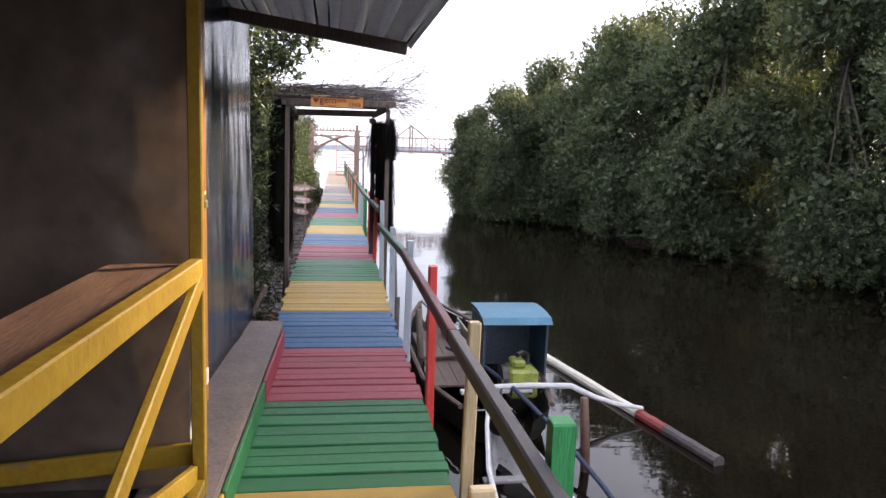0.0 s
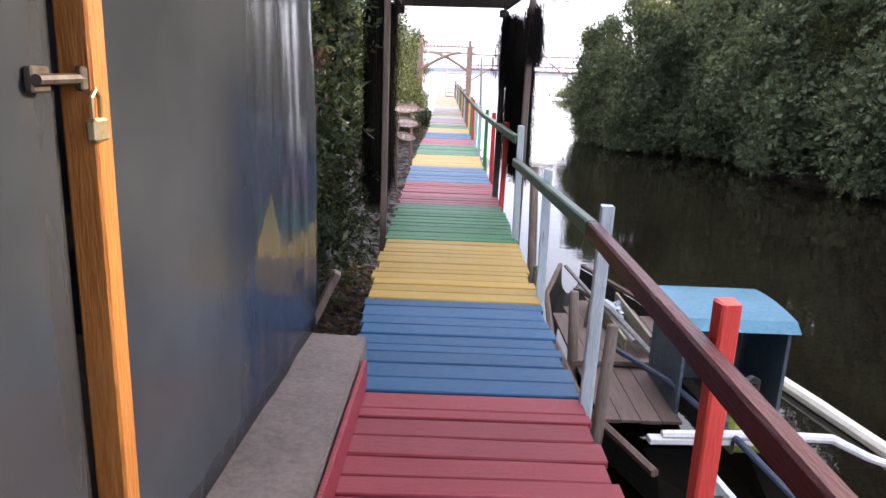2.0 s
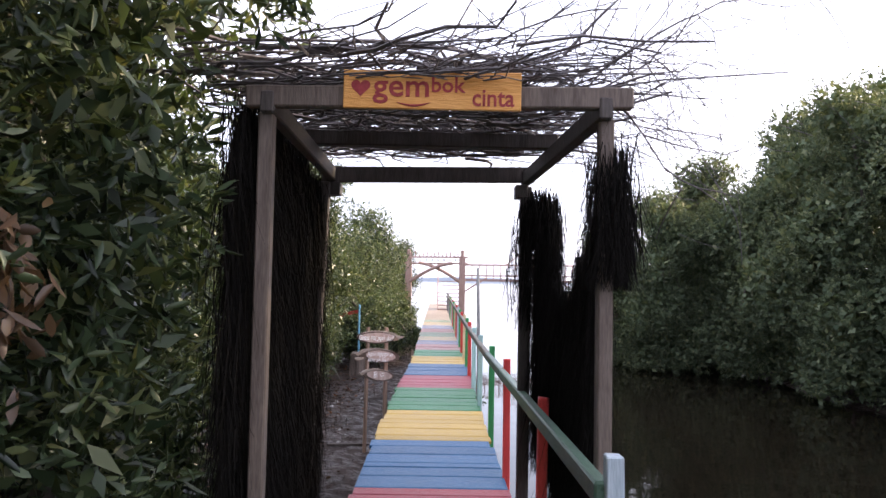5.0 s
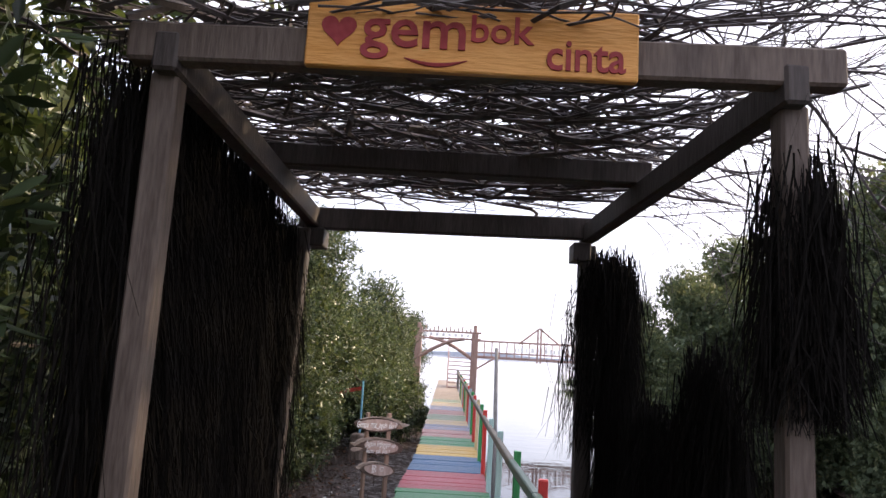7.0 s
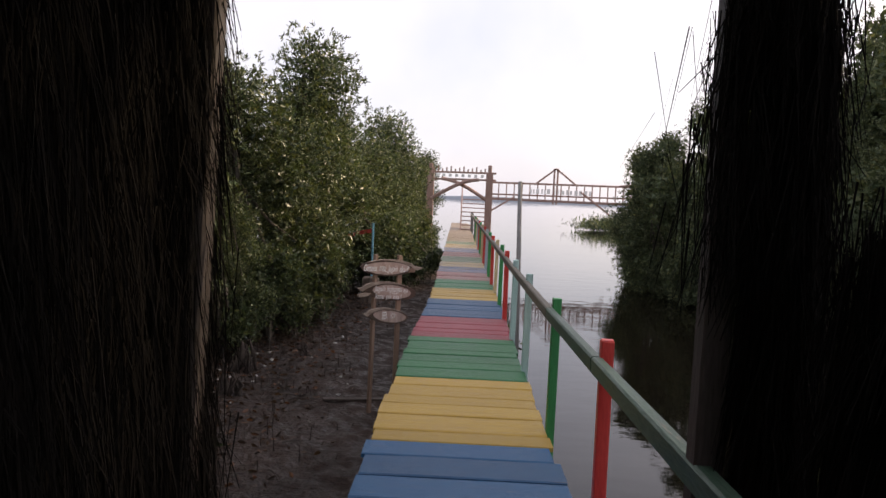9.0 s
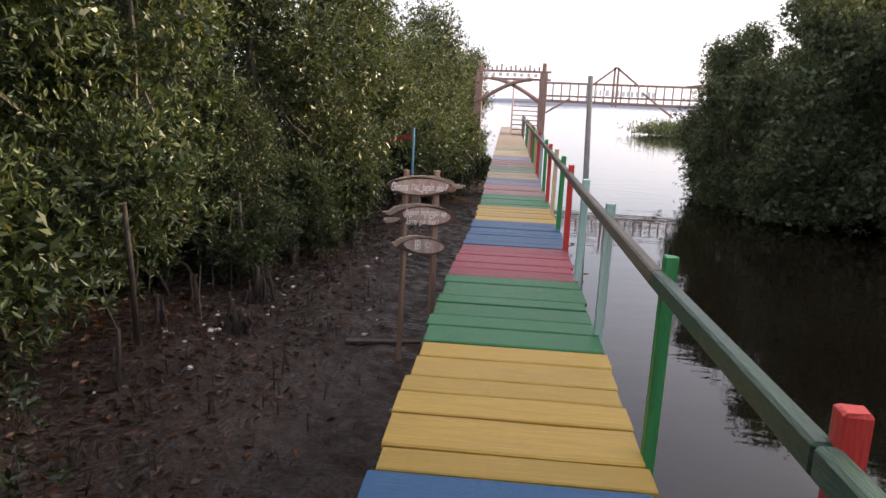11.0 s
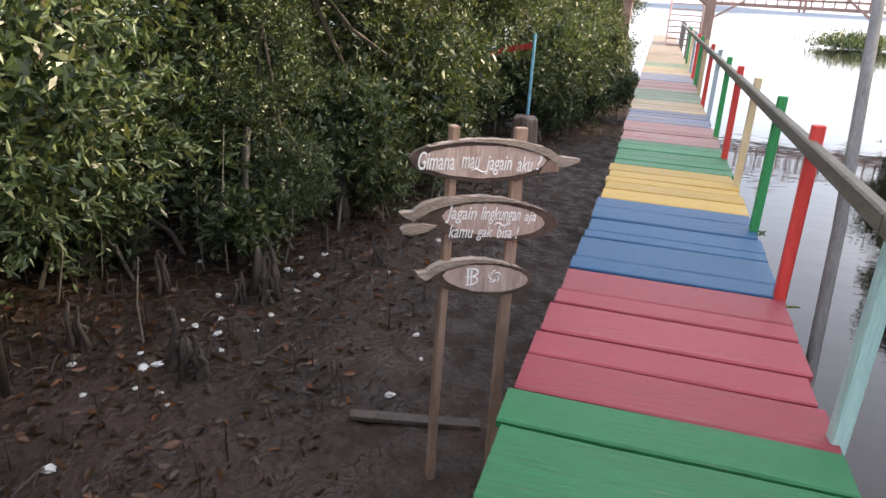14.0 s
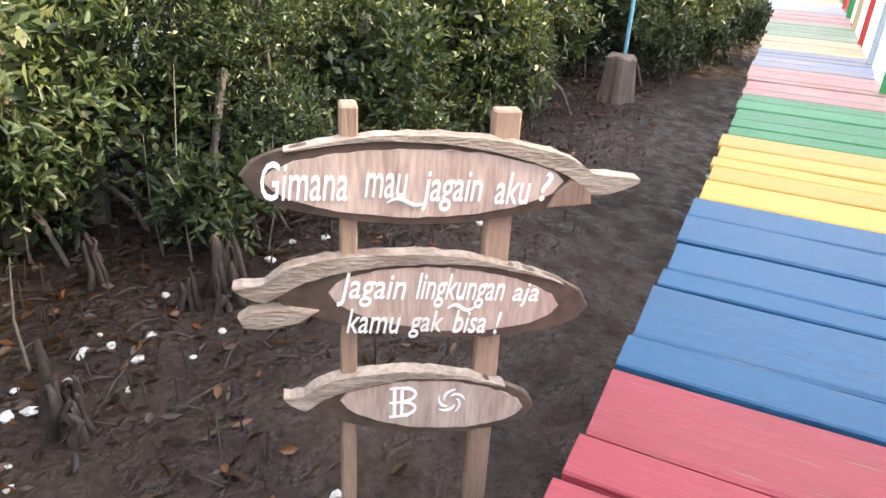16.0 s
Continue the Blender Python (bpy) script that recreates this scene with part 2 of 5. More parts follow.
def box(bm, x0, y0, z0, x1, y1, z1, bevel=0.0, m=None, jitter=0.0, rnd=None):
    r = bmesh.ops.create_cube(bm, size=1.0)
    vs = r["verts"]
    t = Matrix.Translation(((x0 + x1) / 2, (y0 + y1) / 2, (z0 + z1) / 2)) @ Matrix.Diagonal((x1 - x0, y1 - y0, z1 - z0, 1))
    bmesh.ops.transform(bm, matrix=t, verts=vs)
    if bevel:
        es = list({e for v in vs for e in v.link_edges})
        out = bmesh.ops.bevel(bm, geom=es, offset=bevel, segments=1, affect="EDGES", profile=0.5)
        vs = list({v for f in out["faces"] for v in f.verts} | {v for v in vs if v.is_valid})
    if jitter:
        for v in vs:
            v.co += Vector((rnd.uniform(-1, 1), rnd.uniform(-1, 1), rnd.uniform(-1, 1))) * jitter
    if m is not None:
        bmesh.ops.transform(bm, matrix=m, verts=vs)
    return vs


def beam(bm, a, b, w, h, bevel=0.006, roll=0.0):
    """A bevelled bar of width w and height h from a to b."""
    a, b = Vector(a), Vector(b)
    d = b - a
    m = Matrix.Translation(a) @ d.to_track_quat("Y", "Z").to_matrix().to_4x4() @ pose(0, 0, 0, 0, roll, 0)
    return box(bm, -w / 2, 0, -h / 2, w / 2, d.length, h / 2, bevel, m)


def tube(bm, pts, radii, sides=6, cap=True):
    """A tapered tube through points."""
    pts = [Vector(p) for p in pts]
    rings = []
    for i, p in enumerate(pts):
        d = (pts[min(i + 1, len(pts) - 1)] - pts[max(i - 1, 0)])
        if d.length < 1e-6:
            d = Vector((0, 0, 1))
        q = d.to_track_quat("Z", "X") if i == 0 else last.rotation_difference(d) @ q
        last = d
        r = radii[i] if isinstance(radii, (list, tuple)) else radii
        rings.append([bm.verts.new(p + q @ Vector((math.cos(k * math.tau / sides) * r, math.sin(k * math.tau / sides) * r, 0))) for k in range(sides)])
    for r0, r1 in zip(rings, rings[1:]):
        for k in range(sides):
            bm.faces.new((r0[k], r0[(k + 1) % sides], r1[(k + 1) % sides], r1[k]))
    if cap:
        bm.faces.new(rings[0][::-1])
        bm.faces.new(rings[-1])


def mesh_object(name, verts, faces_per, material, parent=None, smooth=False):
    """A mesh from a numpy array of vertices in groups, each group with the same face indices."""
    groups, per = verts.shape[0], verts.shape[1]
    idx = np.array([i for f in faces_per for i in f], dtype=np.int64)
    sizes = np.array([len(f) for f in faces_per])
    loops = (np.arange(groups)[:, None] * per + idx[None, :]).ravel()
    totals = np.tile(sizes, groups)
    starts = np.concatenate([[0], np.cumsum(totals)[:-1]])
    me = bpy.data.meshes.new(name)
    me.vertices.add(groups * per)
    me.vertices.foreach_set("co", verts.reshape(-1).astype(np.float32))
    me.loops.add(len(loops))
    me.loops.foreach_set("vertex_index", loops.astype(np.int32))
    me.polygons.add(len(totals))
    me.polygons.foreach_set("loop_start", starts.astype(np.int32))
    me.polygons.foreach_set("loop_total", totals.astype(np.int32))
    me.update(calc_edges=True)
    me.materials.append(material)
    ob = new(name, me)
    if parent is not None:
        ob.parent = parent
    return ob


def leaves(rng, base, out, length, width):
    """Folded pointed leaves: base points, outward directions; six corners each."""
    n = len(base)
    out = out / np.linalg.norm(out, axis=1, keepdims=True)
    ref = rng.normal(size=(n, 3))
    side = np.cross(out, ref)
    side /= np.linalg.norm(side, axis=1, keepdims=True)
    up = np.cross(side, out)
    ln = (length * rng.uniform(0.65, 1.25, n))[:, None]
    wd = (width * rng.uniform(0.75, 1.2, n))[:, None]
    droop = rng.uniform(-0.25, 0.05, n)[:, None] * ln
    v = np.empty((n, 6, 3))
    v[:, 0] = base
    v[:, 1] = base + out * ln * 0.4 + side * wd / 2 + up * wd * 0.15
    v[:, 2] = base + out * ln * 0.75 + side * wd * 0.4 + up * (droop * 0.5 + wd * 0.12)
    v[:, 3] = base + out * ln + up * droop
    v[:, 4] = base + out * ln * 0.75 - side * wd * 0.4 + up * (droop * 0.5 + wd * 0.12)
    v[:, 5] = base + out * ln * 0.4 - side * wd / 2 + up * wd * 0.15
    return v


LEAF_FACES = [(0, 1, 2, 3), (0, 3, 4, 5)]
WATER_Z = -1.1

# ---- setting: water, mud, far shore ----
def grid_sheet(name, x0, x1, y0, y1, nx, ny, height, material, label, category="ground"):
    xs, ys = np.linspace(x0, x1, nx), np.linspace(y0, y1, ny)
    bm = bmesh.new()
    vs = [[bm.verts.new((x, y, height(x, y))) for x in xs] for y in ys]
    for j in range(ny - 1):
        for i in range(nx - 1):
            bm.faces.new((vs[j][i], vs[j][i + 1], vs[j + 1][i + 1], vs[j + 1][i]))
    ob = part(name, bm, material, None, smooth=True)
    return tagged(ob, label, category, kind="structure")


bm = bmesh.new()
box(bm, -1500, -1500, WATER_Z - 3, 1500, 2500, WATER_Z)
tagged(part("water", bm, M_WATER), "still dark brown creek water mirroring sky and mangroves", "water", kind="structure")


def mud_height(x, y):
    n1 = noise.noise(Vector((x * 0.7, y * 0.7, 0)))
    n2 = noise.noise(Vector((x * 3.1, y * 3.1, 5)))
    n3 = noise.noise(Vector((x * 8, y * 8, 9)))
    edge = min(max((-0.15 - x) / 0.5, -0.3), 1.0)
    z = -1.15 + 0.1 * edge + 0.035 * n1 + 0.036 * n2 + 0.028 * n3
    # a bank rises beside the hut and the first gate
    z += 0.42 * min(max((-0.75 - x) / 1.3, 0), 1) * min(max((12.8 - y) / 1.5, 0), 1)
    z += 0.10 * min(max((-3.0 - x) / 2.0, 0), 1)
    return z


grid_sheet("mud_bank", -7, 0.1, 7, 40, 140, 560, mud_height, M_MUD, "wet brown mud flat under the mangroves", "mud")


def bank_height(x, y):
    w = 7.0 + 0.8 * noise.noise(Vector((0.2 * y, 3, 1))) + max(0, (24 - y)) * 0.32
    return -1.6 + 0.75 * min(max((x - w - 0.6) / 2.0, 0), 1) + 0.06 * noise.noise(Vector((x, y, 2)))


grid_sheet("far_bank", 4, 45, -12, 40, 60, 80, bank_height, M_MUD, "dark muddy bank under the mangrove trees", "mud")
bm = bmesh.new()
box(bm, -60, 6.2, -1.6, -6.9, 44, -0.95)
tagged(part("left_bank", bm, M_MUD), "dark muddy ground beneath dense mangroves", "mud", kind="structure")
bm = bmesh.new()
box(bm, -12, -6, -1.6, -0.75, 7.05, -0.2)
tagged(part("hut_ground", bm, M_MUD), "dark earth under the hut floor", "ground", kind="structure")

# ---- mangroves ----
def far_leaves(v):
    """Plain diamonds for leaves that stay far off."""
    return v[:, [0, 1, 3, 5]]


def crown_points(rng, count, blobs, low, shell=0.45):
    """Twig ends spread through lumpy overlapping clumps, denser towards the skin."""
    b = np.array(blobs)
    pick = rng.choice(len(b), count, p=b[:, 3] ** 2 / (b[:, 3] ** 2).sum())
    d = rng.normal(size=(count, 3))
    d /= np.linalg.norm(d, axis=1, keepdims=True)
    r = b[pick, 3] * (1 - shell * rng.uniform(0, 1, count) ** 2) * rng.uniform(0.85, 1.12, count)
    p = b[pick, :3] + d * r[:, None]
    keep = p[:, 2] > low + rng.uniform(-0.15, 0.35, count)
    return p[keep], d[keep]


def tree(name, seed, blobs, trunk, material, twigs, per, length, width, low, label, limbs=7, far=False):
    rng, rnd = np.random.default_rng(seed), random.Random(seed)
    root = empty(name, 0, 0, 0)
    bm = bmesh.new()
    top = Vector(trunk[-1])
    tube(bm, trunk, [0.09 - 0.05 * i / (len(trunk) - 1) for i in range(len(trunk))], 7)
    for b in blobs[:limbs]:
        s = Vector(trunk[rnd.randrange(1, len(trunk))])
        e = Vector(b[:3])
        mid = s.lerp(e, 0.5) + Vector((rnd.uniform(-.15, .15), rnd.uniform(-.15, .15), -0.1))
        tube(bm, [s, mid, e], [0.035, 0.025, 0.008], 5)
    for k in range(5):
        a = k * math.tau / 5 + rnd.uniform(-.4, .4)
        base = Vector(trunk[0])
        tube(bm, [base + Vector((0, 0, 0.55)), base + Vector((math.cos(a) * .3, math.sin(a) * .3, .35)), base + Vector((math.cos(a) * .55, math.sin(a) * .55, -.15))], [0.03, 0.022, 0.015], 5)
    part("trunk", bm, M_BARK, root)
    p, d = crown_points(rng, twigs, blobs, low)
    base = np.repeat(p, per, axis=0) + rng.normal(scale=length * (0.5 if far else 0.26), size=(len(p) * per, 3))
    out = np.repeat(d, per, axis=0) * 0.6 + rng.normal(scale=0.75, size=(len(p) * per, 3)) + np.array([0, 0, 0.22])
    q, e = crown_points(rng, int(twigs * (5 if far else 3.4)), [(x, y, z, r * 0.66) for x, y, z, r in blobs], low + 0.1, 0.7)
    inner = leaves(rng, q, e * 0.3 + rng.normal(size=q.shape), length * (2.2 if far else 1.5), length * (1.3 if far else 0.55))
    for k in range(0 if far else 5):
        b = blobs[rnd.randrange(len(blobs) // 2)]
        a = rnd.uniform(0, math.tau)
        s = Vector((b[0] + math.cos(a) * b[3] * 0.75, b[1] + math.sin(a) * b[3] * 0.75, low - 0.1))
        e = s + Vector((rnd.gauss(0, .12), rnd.gauss(0, .12), rnd.uniform(0.6, 1.5)))
        bm = bmesh.new()
        tube(bm, [s, s.lerp(e, 0.5) + Vector((rnd.gauss(0, .04), rnd.gauss(0, .04), 0)), e], [0.009, 0.007, 0.003], 5)
        part("stem", bm, M_STEM, root, "thin pale bare stem")
    mesh_object("inner_foliage", far_leaves(inner), [(0, 1, 2, 3)], material, root)
    mesh_object("crown", far_leaves(leaves(rng, base, out, length, width)) if far else leaves(rng, base, out, length, width), [(0, 1, 2, 3)] if far else LEAF_FACES, material, root)
    return tagged(root, label, "tree")


def lumps(seed, rx, ry, z0, z1, n, rmin, rmax, foot=1.0):
    rnd = random.Random(seed)
    out = []
    for i in range(n):
        z = z0 + (z1 - z0) * i / (n - 1)
        f = 1 - 0.55 * (i / (n - 1)) ** 2
        f *= foot + (1 - foot) * min(i / (n - 1) / 0.3, 1)
        out.append((rnd.uniform(-rx, rx) * f, rnd.uniform(-ry, ry) * f, z, rnd.uniform(rmin, rmax) * (0.75 + 0.25 * f)))
    return out


def skirt(seed, r, n, z, size):
    """Low boughs that hang down to the waterline round the foot of a tree."""
    rnd = random.Random(seed + 70)
    return [(math.cos(k * math.tau / n) * r * rnd.uniform(0.8, 1.15), math.sin(k * math.tau / n) * r * rnd.uniform(0.8, 1.15), z + rnd.uniform(-0.1, 0.25), size * rnd.uniform(0.85, 1.2)) for k in range(n)]


NEAR_LABEL = "dense green mangrove bush rooted in brown mud"
left_a = tree("mangrove_tree", 11, lumps(1, 1.1, 1.2, -0.55, 3.4, 20, 0.6, 0.95, 1.0), [(0, 0, -1.1), (0.1, 0.1, 0.2), (0, 0.2, 1.6), (0.1, 0, 3.0)], M_LEAF, 2700, 9, 0.085, 0.024, -0.95, NEAR_LABEL)
left_b = tree("mangrove_tree", 12, lumps(2, 1.2, 1.1, -0.6, 3.0, 19, 0.6, 1.0, 1.0) + skirt(2, 1.0, 6, -0.6, 0.45), [(0, 0, -1.1), (-0.1, 0.1, 0.3), (0.2, 0, 1.5), (0, 0.1, 2.7)], M_LEAF, 2700, 9, 0.085, 0.024, -0.98, NEAR_LABEL)
left_c = tree("mangrove_tree", 13, lumps(3, 1.0, 1.1, -0.5, 4.1, 21, 0.55, 0.9, 0.8), [(0, 0, -1.1), (0.1, -0.1, 0.5), (0.1, 0.1, 2.0), (0, 0, 3.8)], M_LEAF, 2700, 9, 0.085, 0.024, -0.86, NEAR_LABEL)
left_a.matrix_world = pose(-4.35, 19.4, 0)
left_b.matrix_world = pose(-3.95, 21.9, 0)
left_c.matrix_world = pose(-3.35, 24.7, 0)
left_d = tree("mangrove_tree", 14, [(-0.6, -0.6, -0.3, 0.75), (-0.4, 0.5, -0.4, 0.7), (-0.42, 0.0, 0.4, 0.8), (0.05, -0.8, 0.7, 0.75), (0.0, 0.8, 0.7, 0.7), (0.1, 0.1, 1.3, 0.75), (-0.3, -0.9, 1.6, 0.8), (0.0, 0.7, 1.7, 0.7), (-0.2, 0.0, 2.2, 0.8), (0.15, -0.7, 2.5, 0.75), (0.2, 0.6, 2.75, 0.7), (0.3, 0.1, 3.2, 0.75), (0.6, 0.5, 3.4, 0.65), (0.1, -0.6, 3.5, 0.7), (0.9, 0.7, 3.6, 0.45), (0.2, 0.4, 4.0, 0.6), (-0.6, 0.2, 3.0, 0.8),
                                    (0.66, 0.92, 0.95, 0.3), (0.7, 0.95, 1.3, 0.3), (0.72, 0.95, 1.65, 0.3), (0.68, 0.9, 2.0, 0.32), (0.75, 0.9, 2.35, 0.34), (1.08, 1.0, 2.55, 0.28), (1.0, 1.2, 2.85, 0.34), (1.35, 1.1, 2.8, 0.22)],
              [(-0.3, 0, -1.1), (-0.2, 0.1, 0.4), (-0.1, 0.0, 1.8), (0.1, 0, 3.3)], M_LEAF, 3600, 9, 0.078, 0.02, -0.85, "tall mangrove bush leaning towards the timber gate")
# a withered bough hangs out of this bush
rng = np.random.default_rng(61)
base = np.array([0.66, 0.55, 1.42]) + rng.normal(size=(90, 3)) * [0.05, 0.05, 0.13]
mesh_object("dead_leaves", leaves(rng, base, rng.normal(size=(90, 3)) * 0.5 + [0.2, -0.2, -0.8], 0.09, 0.03), LEAF_FACES, M_DEADLEAF, left_d)
left_d.matrix_world = pose(-1.72, 9.1, 0)
SMALL_LABEL = "low leafy mangrove bush at the edge of the mud"
small_a = tree("mangrove_bush", 15, lumps(7, 0.5, 0.55, -0.75, 0.35, 9, 0.3, 0.46, 1.0), [(0, 0, -1.15), (0.05, 0, -0.6), (0, 0.05, 0.0), (0.03, 0, 0.4)], M_LEAF, 620, 9, 0.085, 0.024, -1.02, SMALL_LABEL, limbs=5)
small_b = tree("mangrove_bush", 16, lumps(8, 0.6, 0.5, -0.75, 0.15, 9, 0.3, 0.44, 1.0), [(0, 0, -1.15), (-0.05, 0, -0.6), (0, -0.05, -0.1), (0.03, 0, 0.2)], M_LEAF, 620, 9, 0.085, 0.024, -1.02, SMALL_LABEL, limbs=5)
small_a.matrix_world = pose(-5.7, 19.1, 0)
small_b.matrix_world = pose(-4.95, 19.8, 0)
LEFT_TREES = [
    (left_b, -4.9, 17.0, 40, 1.2), (left_c, -5.5, 14.3, 120, 1.2), (left_a, -5.6, 11.9, 200, 1.05),
    (left_a, -3.55, 20.8, 30, 0.5), (left_a, -3.0, 23.5, 130, 0.55), (left_a, -2.95, 27.6, 75, 0.95), (left_b, -2.55, 30.0, 160, 0.9), (left_c, -2.35, 32.4, 250, 0.9), (left_a, -2.3, 34.8, 310, 0.85),
    (left_c, -6.6, 20.6, 300, 1.15), (left_a, -6.0, 24.3, 340, 1.1),
    (small_a, -4.25, 19.95, 20, 0.95), (small_b, -3.5, 20.5, 330, 0.9), (small_a, -3.1, 21.7, 220, 0.95), (small_b, -2.85, 23.4, 120, 1.0), (small_a, -2.75, 25.0, 300, 1.05),
    (small_b, -2.25, 27.4, 60, 1.1), (small_a, -1.75, 28.8, 200, 1.15), (small_b, -1.5, 30.6, 20, 1.15), (small_a, -1.45, 32.6, 95, 1.1), (small_b, -1.4, 34.6, 260, 1.1),
    (left_d, -1.85, 11.0, 185, 0.95), (left_b, -3.0, 13.2, 300, 0.9), (left_c, -1.62, 37.4, 20, 0.75),
]
for src, x, y, rz, s in LEFT_TREES:
    copy_thing(src, pose(x, y, -1.1 + 1.1 * s, 0, 0, rz)).scale = (s, s, s)

FAR_LABEL = "tall dark green mangrove tree on the far bank"
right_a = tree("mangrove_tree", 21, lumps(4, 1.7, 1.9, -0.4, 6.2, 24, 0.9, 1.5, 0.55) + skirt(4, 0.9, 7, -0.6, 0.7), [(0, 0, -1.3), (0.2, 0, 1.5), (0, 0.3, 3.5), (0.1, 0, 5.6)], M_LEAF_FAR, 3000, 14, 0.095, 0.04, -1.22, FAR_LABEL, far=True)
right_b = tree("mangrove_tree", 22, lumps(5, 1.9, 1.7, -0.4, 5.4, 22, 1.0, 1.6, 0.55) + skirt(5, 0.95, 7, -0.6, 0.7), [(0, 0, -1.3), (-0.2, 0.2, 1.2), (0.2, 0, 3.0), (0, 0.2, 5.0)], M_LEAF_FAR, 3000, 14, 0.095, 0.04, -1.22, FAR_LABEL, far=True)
right_a.matrix_world = pose(9.3, 31.5, -0.17)
right_a.scale = (0.86, 0.86, 0.86)
right_b.matrix_world = pose(9.0, 26.8, -0.22)
right_b.scale = (0.8, 0.8, 0.8)
RIGHT_TREES = [
    (right_a, 5.75, 31.0, 70, 0.58), (right_b, 6.3, 33.6, 200, 0.56), (right_b, 6.75, 28.3, 110, 0.74), (right_a, 9.4, 23.4, 200, 0.9), (right_b, 10.4, 19.8, 290, 1.05), (right_a, 11.6, 16.0, 30, 1.1),
    (right_b, 12.8, 12.2, 150, 1.15), (right_a, 14.0, 8.2, 260, 1.2), (right_b, 15.2, 4.0, 350, 1.25), (right_a, 16.6, -0.4, 45, 1.3),
    (right_b, 11.5, 27.0, 15, 1.15), (right_a, 11.4, 30.6, 50, 0.8), (right_b, 9.0, 35.0, 120, 0.62), (right_a, 12.6, 24.2, 280, 0.85), (right_b, 8.2, 29.6, 310, 0.6), (right_a, 13.5, 21.5, 110, 1.4), (right_b, 15.6, 15.8, 170, 1.45), (right_a, 17.5, 10.0, 220, 1.5), (right_b, 19.5, 4.0, 10, 1.5),
]
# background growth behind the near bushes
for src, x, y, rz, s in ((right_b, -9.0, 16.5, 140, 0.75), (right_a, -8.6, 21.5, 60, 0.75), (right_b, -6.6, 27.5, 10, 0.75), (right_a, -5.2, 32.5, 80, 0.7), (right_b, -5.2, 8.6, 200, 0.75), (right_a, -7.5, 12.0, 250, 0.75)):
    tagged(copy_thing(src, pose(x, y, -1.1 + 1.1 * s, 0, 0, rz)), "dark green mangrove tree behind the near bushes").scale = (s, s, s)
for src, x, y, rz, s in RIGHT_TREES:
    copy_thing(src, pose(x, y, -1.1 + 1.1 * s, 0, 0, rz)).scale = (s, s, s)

# ---- boardwalk railing ----
def rail_post(x, y, z0, z1, w, material, label, lean=0.0):
    bm = bmesh.new()
    rnd = random.Random(int(y * 100))
    box(bm, -w / 2, -w / 2, z0, w / 2, w / 2, z1, 0.005, None, 0.003, rnd)
    ob = part("rail_post", bm, material)
    ob.matrix_world = pose(x, y, 0, rnd.uniform(-1, 1), lean + rnd.uniform(-0.8, 0.8), rnd.uniform(-4, 4))
    return tagged(ob, label, "post", "boardwalk railing posts")


POSTS = [(4.58, M_P_CREAM, "cream"), (5.7, M_P_RED, "red"), (6.9, M_P_WHITE, "pale blue-white"), (8.35, M_P_WHITE, "pale blue-white"),
         (9.95, M_P_WHITE, "pale blue-white"), (11.4, M_P_RED, "red"), (13.1, M_P_RED, "red"), (14.55, M_P_GREEN, "green"), (16.05, M_P_TEAL, "pale teal"), (17.37, M_P_TEAL, "pale teal"),
         (18.58, M_P_RED, "red"), (19.65, M_P_GREEN, "green"), (20.8, M_P_CREAM, "cream"), (21.9, M_P_RED, "red"), (23.05, M_P_GREEN, "green"), (24.4, M_P_WHITE, "pale blue-white"),
         (25.7, M_P_RED, "red"), (27.0, M_P_CREAM, "cream"), (28.3, M_P_GREEN, "green"), (29.6, M_P_RED, "red"), (30.9, M_P_WHITE, "pale blue-white"), (32.2, M_P_CREAM, "cream"), (33.5, M_P_GREEN, "green"),
         (35.0, M_P_GREY, "grey"), (38.4, M_P_GREY, "grey"), (40.0, M_P_GREY, "grey"), (41.6, M_P_GREY, "grey")]
for y, m, c in POSTS:
    rail_post(0.61 if y < 5 else 0.585 if y < 6 else 0.56 if y < 15 else 0.545, y, -1.35, {4.58: 0.8, 8.35: 0.81, 9.95: 0.95, 14.55: 0.83}.get(y, 0.87 if y < 15 else 0.815), 0.053, m, c + " painted square wooden railing post")
rail_post(0.59, 3.25, -1.35, 0.86, 0.07, M_P_GREEN, "green painted square wooden railing post")
RAILS = [(-1.5, 4.58, M_RAIL_GREY, "dark grey"), (4.58, 6.9, M_RAIL_MAROON, "maroon"), (6.9, 9.95, M_RAIL_GREEN, "dull green"),
         (9.95, 13.1, M_RAIL_GREEN, "dull green"), (13.1, 14.55, M_RAIL_GREEN, "dull green"), (14.55, 17.37, M_RAIL_WOOD, "bare brown"), (17.37, 20.8, M_RAIL_WOOD, "bare brown"),
         (20.8, 24.4, M_RAIL_WOOD, "bare brown"), (24.4, 29.6, M_RAIL_WOOD, "bare brown"), (29.6, 35.0, M_RAIL_WOOD, "bare brown"), (35.0, 41.6, M_RAIL_WOOD, "bare brown")]
for i, (y0, y1, m, c) in enumerate(RAILS):
    bm = bmesh.new()
    # the length after the gate's first post is nailed higher than the one before it
    za, zb = (0.765 if y < 15 else 0.715 for y in (y0, y1))
    za, zb = {6.9: (0.765, 0.645), 9.95: (0.835, 0.765), 13.1: (0.765, 0.735), 14.55: (0.735, 0.715)}.get(y0, (za, zb))
    if y0 < 5:
        za, zb = (0.71, 0.73) if y0 < 0 else (0.73, 0.765)
    beam(bm, (0.518, y0 + 0.001, za), (0.518, y1 - 0.001, zb), 0.05, 0.07, 0.008)
    tagged(part("handrail", bm, m), c + " wooden handrail nailed to the railing posts", "handrail", "boardwalk handrails")

